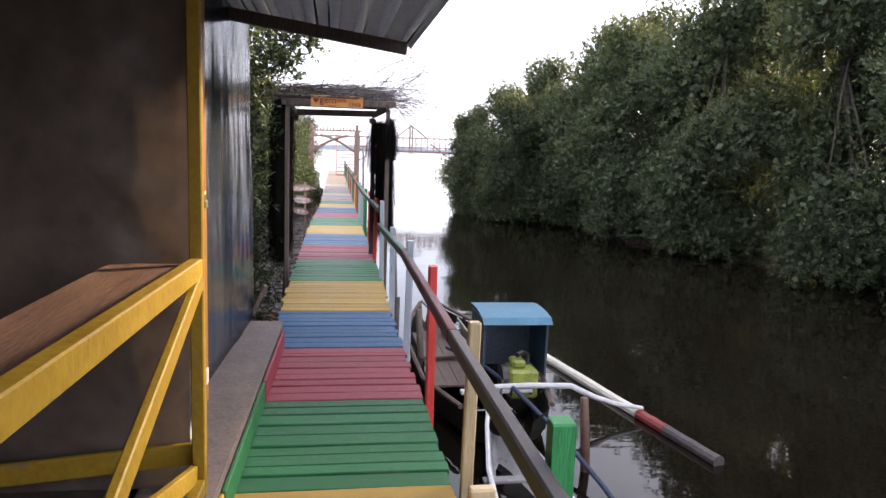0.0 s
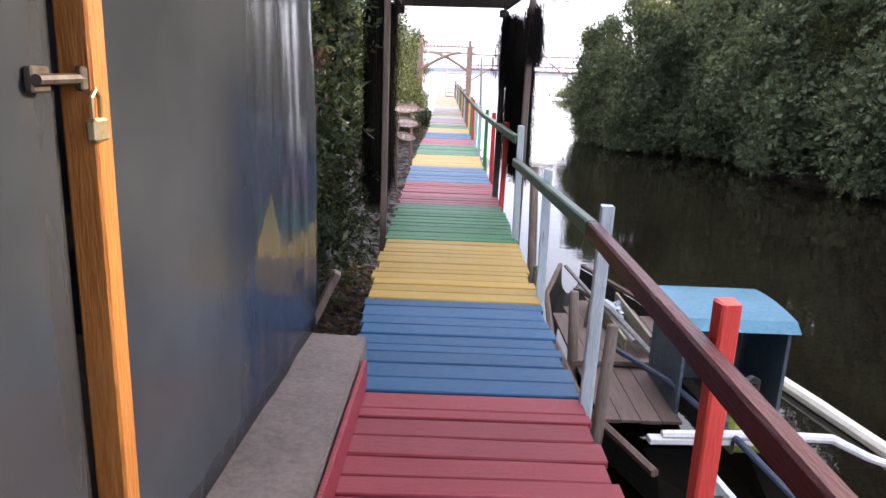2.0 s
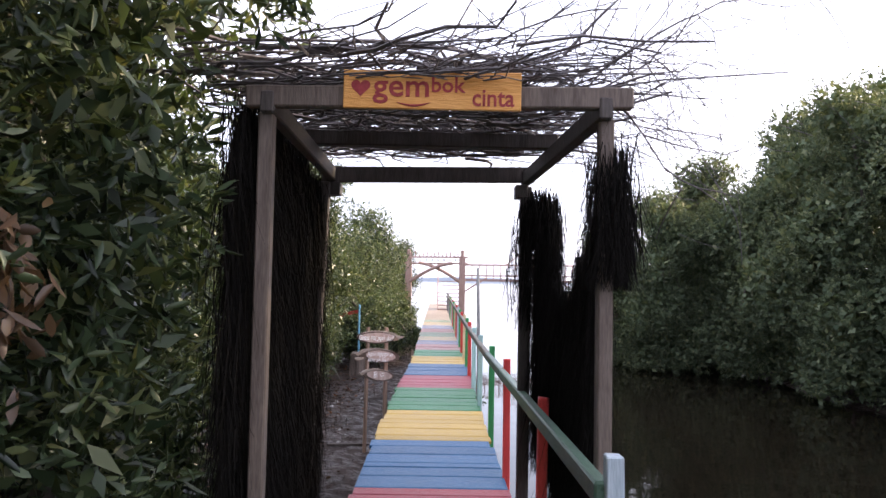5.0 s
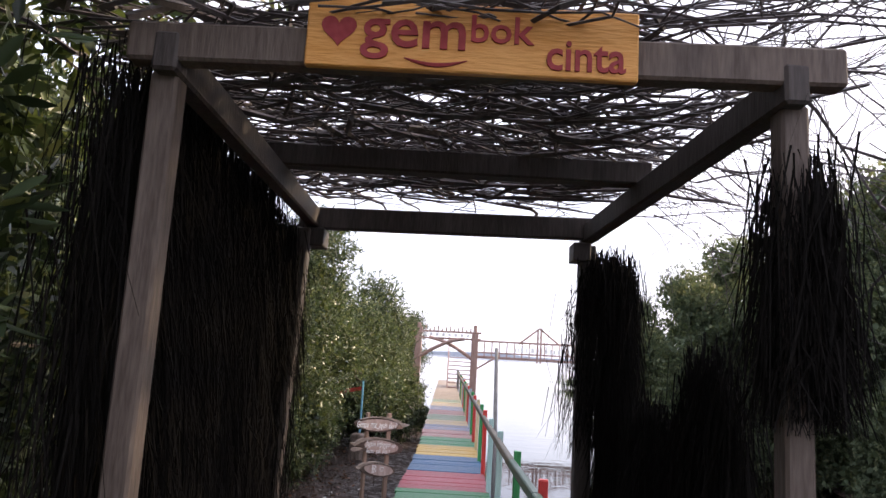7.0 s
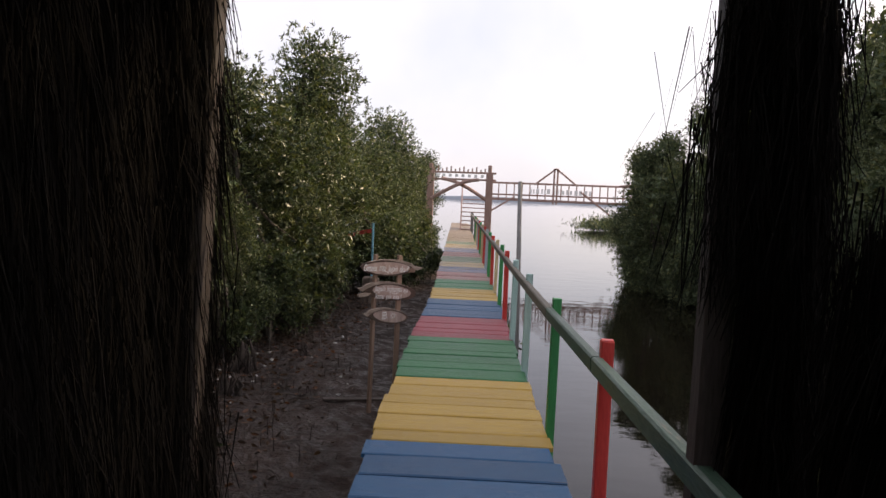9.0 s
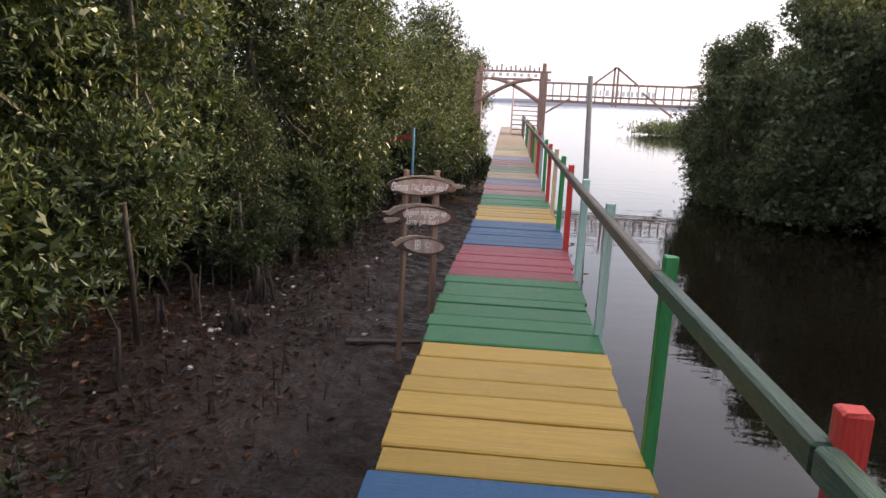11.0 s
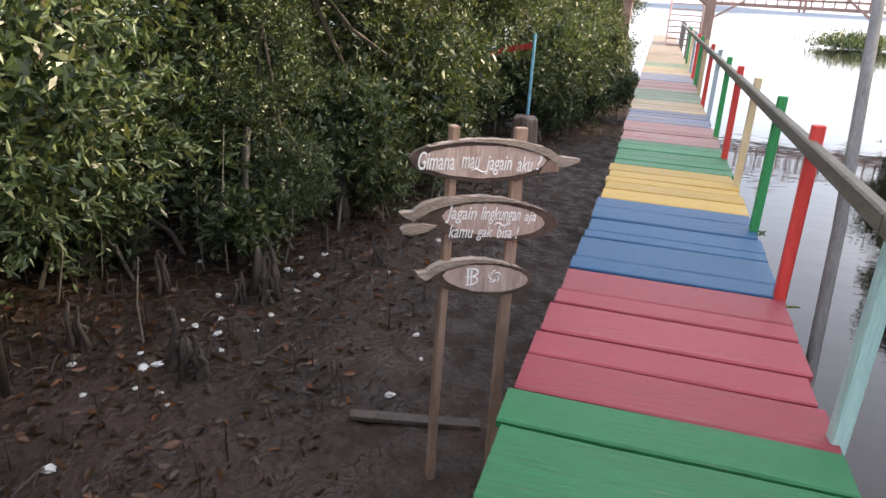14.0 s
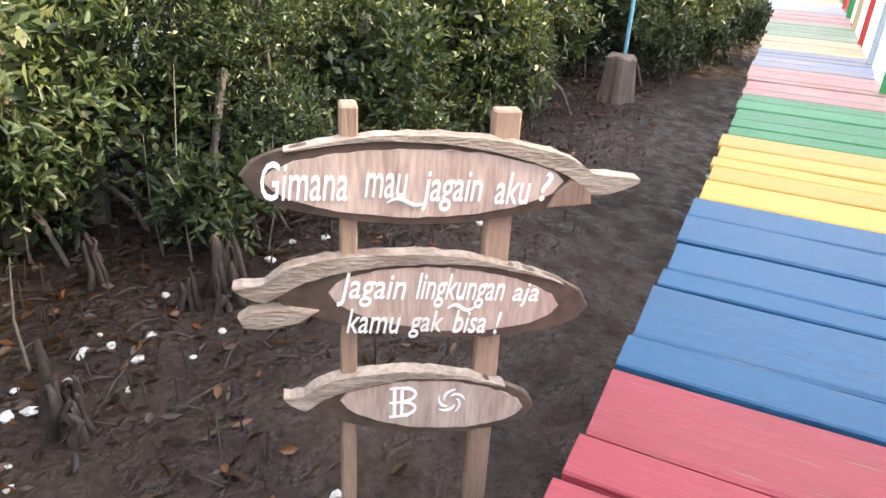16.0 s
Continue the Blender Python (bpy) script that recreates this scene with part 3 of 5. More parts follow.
# ---- gate with twig roof ----
def gate():
    g = empty("garden_gate", 0, 10.42, 0)
    off = Matrix.Translation((0, -10.42, 0))

    def add(name, bm, m, label="", parent=None, smooth=False):
        bm.transform(off)
        return part(name, bm, m, parent or g, label, smooth)

    for x, y, z1 in ((-0.61, 10.42, 2.05), (0.63, 10.42, 2.05), (-0.63, 11.87, 2.0), (0.53, 11.92, 2.0)):
        bm = bmesh.new()
        w = 0.055 if y < 11 else 0.065
        beam(bm, (x if x > -0.62 else x - 0.13, y, -1.35), (x, y, z1), w, w, 0.006)
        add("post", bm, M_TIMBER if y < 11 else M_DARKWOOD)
    bm = bmesh.new()
    beam(bm, (-0.68, 10.39, 2.1), (0.72, 10.39, 2.12), 0.05, 0.078)
    add("front_beam", bm, M_TIMBER)
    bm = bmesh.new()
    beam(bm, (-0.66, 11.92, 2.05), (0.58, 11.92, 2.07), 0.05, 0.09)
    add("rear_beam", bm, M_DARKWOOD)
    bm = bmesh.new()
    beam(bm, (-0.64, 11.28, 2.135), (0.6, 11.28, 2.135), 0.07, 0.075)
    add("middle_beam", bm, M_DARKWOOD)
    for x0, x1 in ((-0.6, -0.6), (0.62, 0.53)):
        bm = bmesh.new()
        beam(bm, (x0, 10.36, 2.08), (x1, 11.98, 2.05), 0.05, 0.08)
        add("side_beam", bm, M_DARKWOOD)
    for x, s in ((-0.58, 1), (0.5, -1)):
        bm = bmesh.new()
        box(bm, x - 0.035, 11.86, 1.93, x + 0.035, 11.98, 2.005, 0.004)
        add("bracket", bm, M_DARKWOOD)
    # thin crooked branches heaped on the beams
    rnd = random.Random(5)
    bm = bmesh.new()
    for i in range(880):
        y = rnd.uniform(10.3, 12.0)
        z = 2.165 + rnd.random() ** 2 * 0.16
        x = rnd.uniform(-1.0, 0.3)
        n = rnd.randint(4, 6)
        step = rnd.uniform(0.1, 0.24)
        a = rnd.gauss(0, 0.35)
        if rnd.random() < 0.25:
            a = rnd.uniform(-1.4, 1.4)
        pts, p = [], Vector((x, y, z))
        for k in range(n):
            pts.append(p.copy())
            a += rnd.gauss(0, 0.6)
            p += Vector((math.cos(a) * step, math.sin(a) * step * 0.7, rnd.gauss(0, 0.025)))
            p.z = max(p.z, 2.165)
        r = rnd.choice((0.002, 0.0025, 0.003, 0.003, 0.004, 0.005, 0.007, 0.01))
        tube(bm, pts, [r * (1 - 0.6 * k / n) for k in range(n)], 4)
    def spray(p, d, r, n, step, depth):
        pts = []
        for k in range(n):
            pts.append(p.copy())
            d = (d + Vector((rnd.gauss(0, .16), rnd.gauss(0, .16), rnd.gauss(-0.02, .17)))).normalized()
            p = p + d * step * rnd.uniform(0.7, 1.3)
            if p.x < 0.72:
                p.z = max(p.z, 2.17)
            if depth and k > 0 and n > 2 and rnd.random() < 0.75:
                e = (d + Vector((rnd.gauss(0, .7), rnd.gauss(0, .7), rnd.gauss(0, .7)))).normalized()
                spray(p.copy(), e, r * 0.6, n - 1, step * 0.8, depth - 1)
        if n > 1:
            tube(bm, pts, [max(r * (1 - 0.7 * k / n), 0.0012) for k in range(n)], 4)

    for i in range(46):
        p = Vector((rnd.uniform(0.0, 0.7), rnd.uniform(10.3, 12.0), rnd.uniform(2.17, 2.28)))
        spray(p, Vector((rnd.uniform(0.2, 1.0), rnd.gauss(0, 0.35), rnd.gauss(0.1, 0.45))).normalized(), rnd.choice((0.003, 0.004, 0.007)), rnd.randint(4, 6), rnd.uniform(0.07, 0.13), 2)
    for i in range(16):
        p = Vector((rnd.uniform(-0.6, 0.5), rnd.uniform(10.3, 11.6), 2.2))
        spray(p, Vector((rnd.gauss(0.2, 0.6), rnd.gauss(0, 0.3), rnd.uniform(0.2, 0.8))).normalized(), rnd.choice((0.003, 0.005)), rnd.randint(3, 5), rnd.uniform(0.06, 0.1), 2)
    # long boughs that arch out over the water, and shoots that stand up from the front
    for i in range(9):
        p = Vector((rnd.uniform(0.35, 0.7), rnd.uniform(10.35, 12.0), rnd.uniform(2.2, 2.3)))
        spray(p, Vector((1.0, rnd.gauss(0, 0.35), rnd.uniform(-0.2, 0.45))).normalized(), rnd.choice((0.003, 0.004, 0.007)), rnd.randint(5, 7), rnd.uniform(0.08, 0.12), 2)
    for i in range(7):
        p = Vector((rnd.uniform(-0.1, 0.6), rnd.uniform(10.3, 10.9), 2.22))
        spray(p, Vector((rnd.gauss(0.5, 0.45), rnd.gauss(0, 0.2), rnd.uniform(0.5, 1.0))).normalized(), rnd.choice((0.003, 0.005)), rnd.randint(6, 8), rnd.uniform(0.1, 0.15), 2)
    add("twig_roof", bm, M_TWIG, "tangled bare dry branches")
    # hanging palm fibre
    def fibre(x, y, z0, z1, rx, ry, count, seed):
        rng = np.random.default_rng(seed)
        n = count * 13
        px, py = x + rng.normal(0, rx * 0.45, n), y + rng.normal(0, ry * 0.45, n)
        ztop = z1 + rng.normal(0, 0.035, n) - rng.uniform(0, 1, n) * (z1 - z0) * 0.85
        ln = rng.uniform(0.12, 0.42, n)
        w = rng.uniform(0.0007, 0.0026, n)
        ang = rng.uniform(0, np.pi, n)
        sway = rng.normal(0, 0.034, (n, 2))
        v = np.empty((n, 4, 3))
        dx, dy = np.cos(ang) * w, np.sin(ang) * w
        v[:, 0] = np.stack([px - dx, py - dy, ztop], 1)
        v[:, 1] = np.stack([px + dx, py + dy, ztop], 1)
        zb = np.maximum(ztop - ln, z0 + rng.uniform(0, 0.3, n) ** 1.5)
        v[:, 2] = np.stack([px + dx * .4 + sway[:, 0], py + dy * .4 + sway[:, 1], zb], 1)
        v[:, 3] = np.stack([px - dx * .4 + sway[:, 0], py - dy * .4 + sway[:, 1], zb], 1)
        v = v - np.array([0, 10.42, 0])
        if count >= 500:
            # matted heart of the bundle, wider where the strands hang thickest
            core = bmesh.new()
            rings = []
            for k in range(9):
                z = z0 + 0.25 + (z1 - z0 - 0.33) * k / 8
                f = 0.5 * math.sin(math.pi * (0.12 + 0.76 * k / 8)) ** 0.5
                rings.append([core.verts.new((x + math.cos(a) * rx * f * rng.uniform(0.75, 1.2), y - 10.42 + math.sin(a) * ry * f * rng.uniform(0.75, 1.2), z + rng.uniform(-.03, .03))) for a in np.linspace(0, math.tau, 13)[:-1]])
            for lo_ring, hi_ring in zip(rings, rings[1:]):
                for k in range(12):
                    core.faces.new((lo_ring[k], lo_ring[(k + 1) % 12], hi_ring[(k + 1) % 12], hi_ring[k]))
            core.faces.new(rings[0][::-1])
            core.faces.new(rings[-1])
            part("fibre_mat", core, M_FIBRE, g, "matted black palm fibre")
        ob = mesh_object("fibre_curtain", v, [(0, 1, 2, 3)], M_FIBRE, g)
        return tagged(ob, "ragged black palm fibre")

    fibre(-0.71, 10.74, 0.42, 2.1, 0.06, 0.34, 2800, 1)
    fibre(-0.77, 11.45, -0.1, 2.13, 0.1, 0.5, 3300, 2)
    fibre(0.65, 11.86, 0.35, 1.9, 0.07, 0.09, 900, 3)
    fibre(0.61, 11.86, 1.62, 1.95, 0.1, 0.09, 220, 8)
    fibre(0.545, 11.84, 1.15, 1.86, 0.14, 0.06, 45, 10)
    fibre(0.655, 10.43, 1.42, 1.93, 0.075, 0.08, 300, 7)
    fibre(0.69, 11.0, 0.3, 1.56, 0.05, 0.2, 700, 5)
    fibre(0.67, 11.45, 0.3, 1.4, 0.05, 0.2, 700, 6)
    fibre(-0.712, 11.88, 0.0, 2.0, 0.075, 0.12, 900, 9)
    fibre(-0.69, 11.86, 1.35, 2.0, 0.06, 0.09, 300, 11)
    return tagged(g, "rustic timber gate with twig roof and black fibre curtains", "gate")


gate()

# ---- hut beside the boardwalk ----
def sheet_material():
    m, nt, b = nodes_of("grey painted sheet metal")
    n, l = nt.nodes, nt.links
    co = n.new("ShaderNodeTexCoord")
    a, f, w, p = (n.new("ShaderNodeTexNoise") for _ in range(4))
    for k, s, d in ((a, 1.1, 4), (f, 26, 6), (w, 2.2, 2), (p, 1.7, 6)):
        k.inputs["Scale"].default_value, k.inputs["Detail"].default_value = s, d
    mp = n.new("ShaderNodeMapping")
    mp.inputs["Scale"].default_value = (1, 1.5, 0.35)
    mp2 = n.new("ShaderNodeMapping")
    mp2.inputs["Location"].default_value = (3.1, 1.7, 0.4)
    l.new(co.outputs["Object"], mp.inputs["Vector"])
    l.new(co.outputs["Object"], mp2.inputs["Vector"])
    for k in (a, f):
        l.new(co.outputs["Object"], k.inputs["Vector"])
    l.new(mp.outputs[0], w.inputs["Vector"])
    l.new(mp2.outputs[0], p.inputs["Vector"])
    ramp = n.new("ShaderNodeValToRGB")
    e = ramp.color_ramp.elements
    e[0].position, e[0].color = 0.36, (0.085, 0.1, 0.128, 1)
    e[1].position, e[1].color = 0.66, (0.15, 0.17, 0.208, 1)
    l.new(a.outputs["Fac"], ramp.inputs["Fac"])
    # brushed test patches of ochre over brighter blue near the far end, with ragged edges
    rag = n.new("ShaderNodeTexNoise")
    rag.inputs["Scale"].default_value, rag.inputs["Detail"].default_value = 1.0, 4
    mp3 = n.new("ShaderNodeMapping")
    mp3.inputs["Scale"].default_value = (1, 9, 1.6)
    l.new(co.outputs["Object"], mp3.inputs["Vector"])
    l.new(mp3.outputs[0], rag.inputs["Vector"])
    sep = n.new("ShaderNodeSeparateXYZ")
    l.new(co.outputs["Object"], sep.inputs[0])

    # the patch runs downhill towards the far end
    tip = n.new("ShaderNodeMath")
    tip.operation, tip.inputs[1].default_value = "MULTIPLY_ADD", 0.27
    l.new(sep.outputs["Y"], tip.inputs[0])
    l.new(sep.outputs["Z"], tip.inputs[2])
    axes = {"Y": sep.outputs["Y"], "Z": tip.outputs[0]}

    def band(axis, mid, half, soft, wob):
        s1, s2, s3 = n.new("ShaderNodeMath"), n.new("ShaderNodeMath"), n.new("ShaderNodeMapRange")
        s1.operation, s1.inputs[1].default_value = "SUBTRACT", mid
        l.new(axes[axis], s1.inputs[0])
        s2.operation = "ABSOLUTE"
        l.new(s1.outputs[0], s2.inputs[0])
        s4 = n.new("ShaderNodeMath")
        s4.operation, s4.inputs[1].default_value = "MULTIPLY_ADD", wob
        l.new(rag.outputs["Fac"], s4.inputs[0])
        l.new(s2.outputs[0], s4.inputs[2])
        s3.inputs["From Min"].default_value, s3.inputs["From Max"].default_value = half + wob * 0.5, half + wob * 0.5 + soft
        s3.inputs["To Min"].default_value, s3.inputs["To Max"].default_value = 1.0, 0.0
        l.new(s4.outputs[0], s3.inputs["Value"])
        return s3.outputs[0]

    def both(p1, p2):
        k = n.new("ShaderNodeMath")
        k.operation = "MULTIPLY"
        l.new(p1, k.inputs[0])
        l.new(p2, k.inputs[1])
        return k.outputs[0]

    def peaks():
        """Ochre strokes pulled up into two points."""
        along = n.new("ShaderNodeMapRange")
        along.inputs["From Min"].default_value, along.inputs["From Max"].default_value = 6.3, 7.4
        l.new(sep.outputs["Y"], along.inputs["Value"])
        top = n.new("ShaderNodeValToRGB")
        el = top.color_ramp.elements
        el[0].position, el[0].color = 0.055, (0, 0, 0, 1)
        el[1].position, el[1].color = 0.95, (0.91, 0.91, 0.91, 1)
        for at, v in ((0.1, 0.52), (0.26, 1.0), (0.37, 0.48), (0.46, 0.5)):
            el.new(at).color = (v, v, v, 1)
        l.new(along.outputs[0], top.inputs["Fac"])
        height = n.new("ShaderNodeMath")
        height.operation, height.inputs[1].default_value, height.inputs[2].default_value = "MULTIPLY_ADD", 0.35, 2.34
        l.new(top.outputs[0], height.inputs[0])
        wob = n.new("ShaderNodeMath")
        wob.operation, wob.inputs[1].default_value = "MULTIPLY_ADD", 0.07
        l.new(rag.outputs["Fac"], wob.inputs[0])
        l.new(tip.outputs[0], wob.inputs[2])
        gap = n.new("ShaderNodeMath")
        gap.operation = "SUBTRACT"
        l.new(height.outputs[0], gap.inputs[0])
        l.new(wob.outputs[0], gap.inputs[1])
        upper, lower = n.new("ShaderNodeMapRange"), n.new("ShaderNodeMapRange")
        upper.inputs["From Min"].default_value, upper.inputs["From Max"].default_value = -0.05, -0.02
        l.new(gap.outputs[0], upper.inputs["Value"])
        lower.inputs["From Min"].default_value, lower.inputs["From Max"].default_value = 2.475, 2.515
        l.new(wob.outputs[0], lower.inputs["Value"])
        return both(upper.outputs[0], lower.outputs[0])

    last = ramp.outputs[0]
    for tone, fac in (((0.08, 0.108, 0.175), both(band("Y", 7.1, 0.8, 0.12, 0.3), band("Z", 2.4, 0.5, 0.12, 0.35))),
                      ((0.26, 0.24, 0.17), peaks())):
        mixp = n.new("ShaderNodeMixRGB")
        mixp.inputs[2].default_value = (*tone, 1)
        l.new(fac, mixp.inputs[0])
        l.new(last, mixp.inputs[1])
        last = mixp.outputs[0]
    l.new(last, b.inputs["Base Color"])
    b.inputs["Metallic"].default_value = 0.35
    rr = n.new("ShaderNodeMapRange")
    rr.inputs["To Min"].default_value, rr.inputs["To Max"].default_value = 0.1, 0.26
    l.new(a.outputs["Fac"], rr.inputs["Value"])
    l.new(rr.outputs[0], b.inputs["Roughness"])
    bp = n.new("ShaderNodeBump")
    bp.inputs["Strength"].default_value, bp.inputs["Distance"].default_value = 0.35, 0.06
    l.new(w.outputs["Fac"], bp.inputs["Height"])
    l.new(bp.outputs[0], b.inputs["Normal"])
    return m


M_SHEET = sheet_material()
M_ROOF = surface("dark zinc roofing", (0.1, 0.105, 0.12), (0.2, 0.205, 0.22), rough=0.45, metal=0.5, scale=2, fine=25, bump=0.15, wear=(0.16, 0.09, 0.05), wear_at=0.7)
M_TARP = surface("brown plastic tarpaulin", (0.15, 0.12, 0.1), (0.26, 0.215, 0.175), rough=0.33, scale=1.5, fine=9, bump=0.5)
M_COUNTER = surface("scuffed brown counter board", (0.11, 0.062, 0.044), (0.21, 0.125, 0.09), rough=0.5, stretch=ALONG, scale=2, fine=12, wear=(0.09, 0.05, 0.03), wear_at=0.58)
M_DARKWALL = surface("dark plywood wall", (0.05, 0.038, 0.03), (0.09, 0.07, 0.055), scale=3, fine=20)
M_ORANGE = paint("orange-brown door post", (0.3, 0.11, 0.03), (0.45, 0.19, 0.05), stretch=UP)
M_WHITE = paint("chipped white paint", (0.62, 0.62, 0.62), (0.8, 0.8, 0.79), wear=(0.3, 0.27, 0.24), stretch=(3, 3, 3))
M_DARKSTEEL = surface("dark rusty steel", (0.06, 0.05, 0.045), (0.14, 0.12, 0.11), rough=0.5, metal=0.7, scale=14, fine=60, bump=0.15)
M_BRASS = surface("dull brass", (0.4, 0.3, 0.16), (0.62, 0.52, 0.36), rough=0.35, metal=0.8, scale=12, fine=60, bump=0.1)

bm = bmesh.new()
v = [(-0.86, -2.6), (-0.62, -2.6), (-0.485, 4.3), (-0.42, 7.18), (-0.7, 7.2), (-0.8, 5.4)]
lo = [bm.verts.new((x, y, -0.25)) for x, y in v]
hi = [bm.verts.new((x, y, 0.15)) for x, y in v]
bm.faces.new(hi)
bm.faces.new(lo[::-1])
for i in range(6):
    bm.faces.new((lo[i], lo[(i + 1) % 6], hi[(i + 1) % 6], hi[i]))
bmesh.ops.recalc_face_normals(bm, faces=bm.faces)
bmesh.ops.bevel(bm, geom=[e for e in bm.edges if e.calc_length() > 0.3], offset=0.008, segments=2, affect="EDGES")
ledge = tagged(part("hut_ledge", bm, M_LEDGE), "worn grey-brown concrete ledge in front of the hut", "ledge", kind="structure")
for (x0, y0, x1, y1), m, c in (((-0.479, 4.36, -0.449, 5.74), M_GREEN, "green"), ((-0.447, 5.76, -0.418, 6.96), M_RED, "red"), ((-0.56, 1.2, -0.483, 4.34), M_YELLOW, "yellow")):
    bm = bmesh.new()
    beam(bm, (x0 + 0.012, y0, 0.062), (x1 + 0.012, y1, 0.062), 0.02, 0.14, 0.004)
    tagged(part("riser_board", bm, m), c + " painted riser board between boardwalk and ledge", "board", "riser boards")

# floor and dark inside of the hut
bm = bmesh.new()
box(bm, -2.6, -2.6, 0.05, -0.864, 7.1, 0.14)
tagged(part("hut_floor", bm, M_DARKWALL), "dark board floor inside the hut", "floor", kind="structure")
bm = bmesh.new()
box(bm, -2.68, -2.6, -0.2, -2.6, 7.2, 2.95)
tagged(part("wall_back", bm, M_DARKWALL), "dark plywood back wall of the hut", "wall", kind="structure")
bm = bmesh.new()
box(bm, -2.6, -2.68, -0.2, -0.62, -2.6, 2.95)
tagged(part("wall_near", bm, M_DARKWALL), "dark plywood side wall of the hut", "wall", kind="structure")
bm = bmesh.new()
box(bm, -2.6, 7.2, -0.6, -0.76, 7.26, 2.9)
tagged(part("wall_far", bm, M_SHEET), "grey sheet metal end wall of the hut", "wall", kind="structure")
# partition of plastic sheet, wrinkled
bm = bmesh.new()
nx, nz = 40, 50
gv = []
for j in range(nz + 1):
    row = []
    for i in range(nx + 1):
        x, z = -0.6 - 2.0 * i / nx, 0.14 + 2.5 * j / nz
        w = 0.03 * noise.noise(Vector((x * 2.2, z * 1.4, 1))) + 0.03 * noise.noise(Vector((x * 4 + z * 3, z * 4, 4))) * math.exp(-(x + 0.6) ** 2 * 5)
        row.append(bm.verts.new((x, 4.39 + w, z)))
    gv.append(row)
for j in range(nz):
    for i in range(nx):
        bm.faces.new((gv[j][i], gv[j][i + 1], gv[j + 1][i + 1], gv[j + 1][i]))
bmesh.ops.solidify(bm, geom=bm.faces, thickness=0.006)
tagged(part("tarpaulin", bm, M_TARP, smooth=True), "wrinkled brown plastic sheet partition nailed to a yellow post", "tarpaulin")
bm = bmesh.new()
box(bm, -0.88, -2.58, 1.065, -0.578, 4.32, 1.1, 0.006)
tagged(part("counter_board", bm, M_COUNTER), "scuffed brown wooden counter behind the yellow frame", "counter")

frame_root = tagged(empty("stall_frame", -0.62, 4.35, 0.15), "yellow painted timber stall frame with crossed braces", "frame")


def stall(name, a, b, w, h):
    bm = bmesh.new()
    beam(bm, a, b, w, h, 0.005)
    bm.transform(Matrix.Translation((0.62, -4.35, -0.15)))
    return part(name, bm, M_YELLOWGATE, frame_root)


stall("post", (-0.55, 4.3, 0.15), (-0.55, 4.3, 2.46), 0.052, 0.05)
stall("sill_rail", (-0.548, -2.4, 1.3), (-0.548, 4.27, 1.09), 0.05, 0.077)
stall("brace", (-0.536, 4.27, 1.05), (-0.536, 2.15, 0.4), 0.03, 0.075)
stall("brace", (-0.568, 4.27, 0.25), (-0.568, 2.0, 0.95), 0.03, 0.075)
stall("tarpaulin_rail", (-0.578, 4.345, 0.31), (-1.85, 4.345, 0.19), 0.03, 0.09)
stall("bottom_rail", (-0.548, -2.4, 0.2), (-0.548, 4.27, 0.2), 0.05, 0.065)

# sheet metal door and wall
def sheet(name, a, b, z0, z1, t, material, seed, wave=0.012, bend=0.0):
    """A slightly buckled metal sheet from plan point a to b."""
    a, b = Vector((*a, 0)), Vector((*b, 0))
    nrm = Vector(((b - a).y, -(b - a).x, 0)).normalized()
    bm = bmesh.new()
    nu, nv = 48, 30
    g = []
    for j in range(nv + 1):
        row = []
        for i in range(nu + 1):
            p = a.lerp(b, i / nu) + Vector((0, 0, z0 + (z1 - z0) * j / nv))
            p += nrm * wave * (noise.noise(Vector((p.y * 2.5, p.z * 1.1, seed))) + 0.9 * (i / nu) ** 2 * noise.noise(Vector((p.y * 9, p.z * 2.2, seed + 4))))
            k = min(max((p.z - 0.95) / 0.75, 0.0), 1.0)
            p.x -= bend * k * k * (3 - 2 * k) * min(max((i / nu - 0.55) / 0.45, 0.0), 1.0)
            row.append(bm.verts.new(p))
        g.append(row)
    for j in range(nv):
        for i in range(nu):
            bm.faces.new((g[j][i], g[j][i + 1], g[j + 1][i + 1], g[j + 1][i]))
    bmesh.ops.solidify(bm, geom=bm.faces, thickness=t)
    return part(name, bm, material, smooth=True)


tagged(sheet("wall_sheet", (-0.765, 5.42), (-0.67, 7.3), 0.16, 2.75, 0.03, M_SHEET, 3.3, bend=0.03), "scuffed grey sheet metal wall with ochre paint patches", "wall", kind="structure")
door = tagged(empty("door_1", -0.7, 4.9, 0.2), "closed grey sheet metal door with padlock", "door", kind="structure")
dp = sheet("door_panel", (-0.668, 4.46), (-0.752, 5.31), 0.22, 2.3, 0.025, M_SHEET, 7.7, 0.006)
dp.parent = door
dp.matrix_parent_inverse = door.matrix_world.inverted()
bm = bmesh.new()
beam(bm, (-0.65, 4.47, 0.215), (-0.733, 5.3, 0.215), 0.012, 0.05, 0.003)
bm.transform(door.matrix_world.inverted())
part("bottom_strip", bm, M_WHITE, door, "chipped white edging strip")
bm = bmesh.new()
tube(bm, [(-0.715, 5.2, 1.33), (-0.722, 5.38, 1.33)], 0.009, 8)
box(bm, -0.735, 5.2, 1.31, -0.72, 5.25, 1.35, 0.003)
box(bm, -0.725, 5.33, 1.31, -0.712, 5.37, 1.35, 0.003)
bm.transform(door.matrix_world.inverted())
part("bolt", bm, M_DARKSTEEL, door, "steel sliding bolt")
bm = bmesh.new()
box(bm, -0.712, 5.325, 1.225, -0.692, 5.375, 1.265, 0.005)
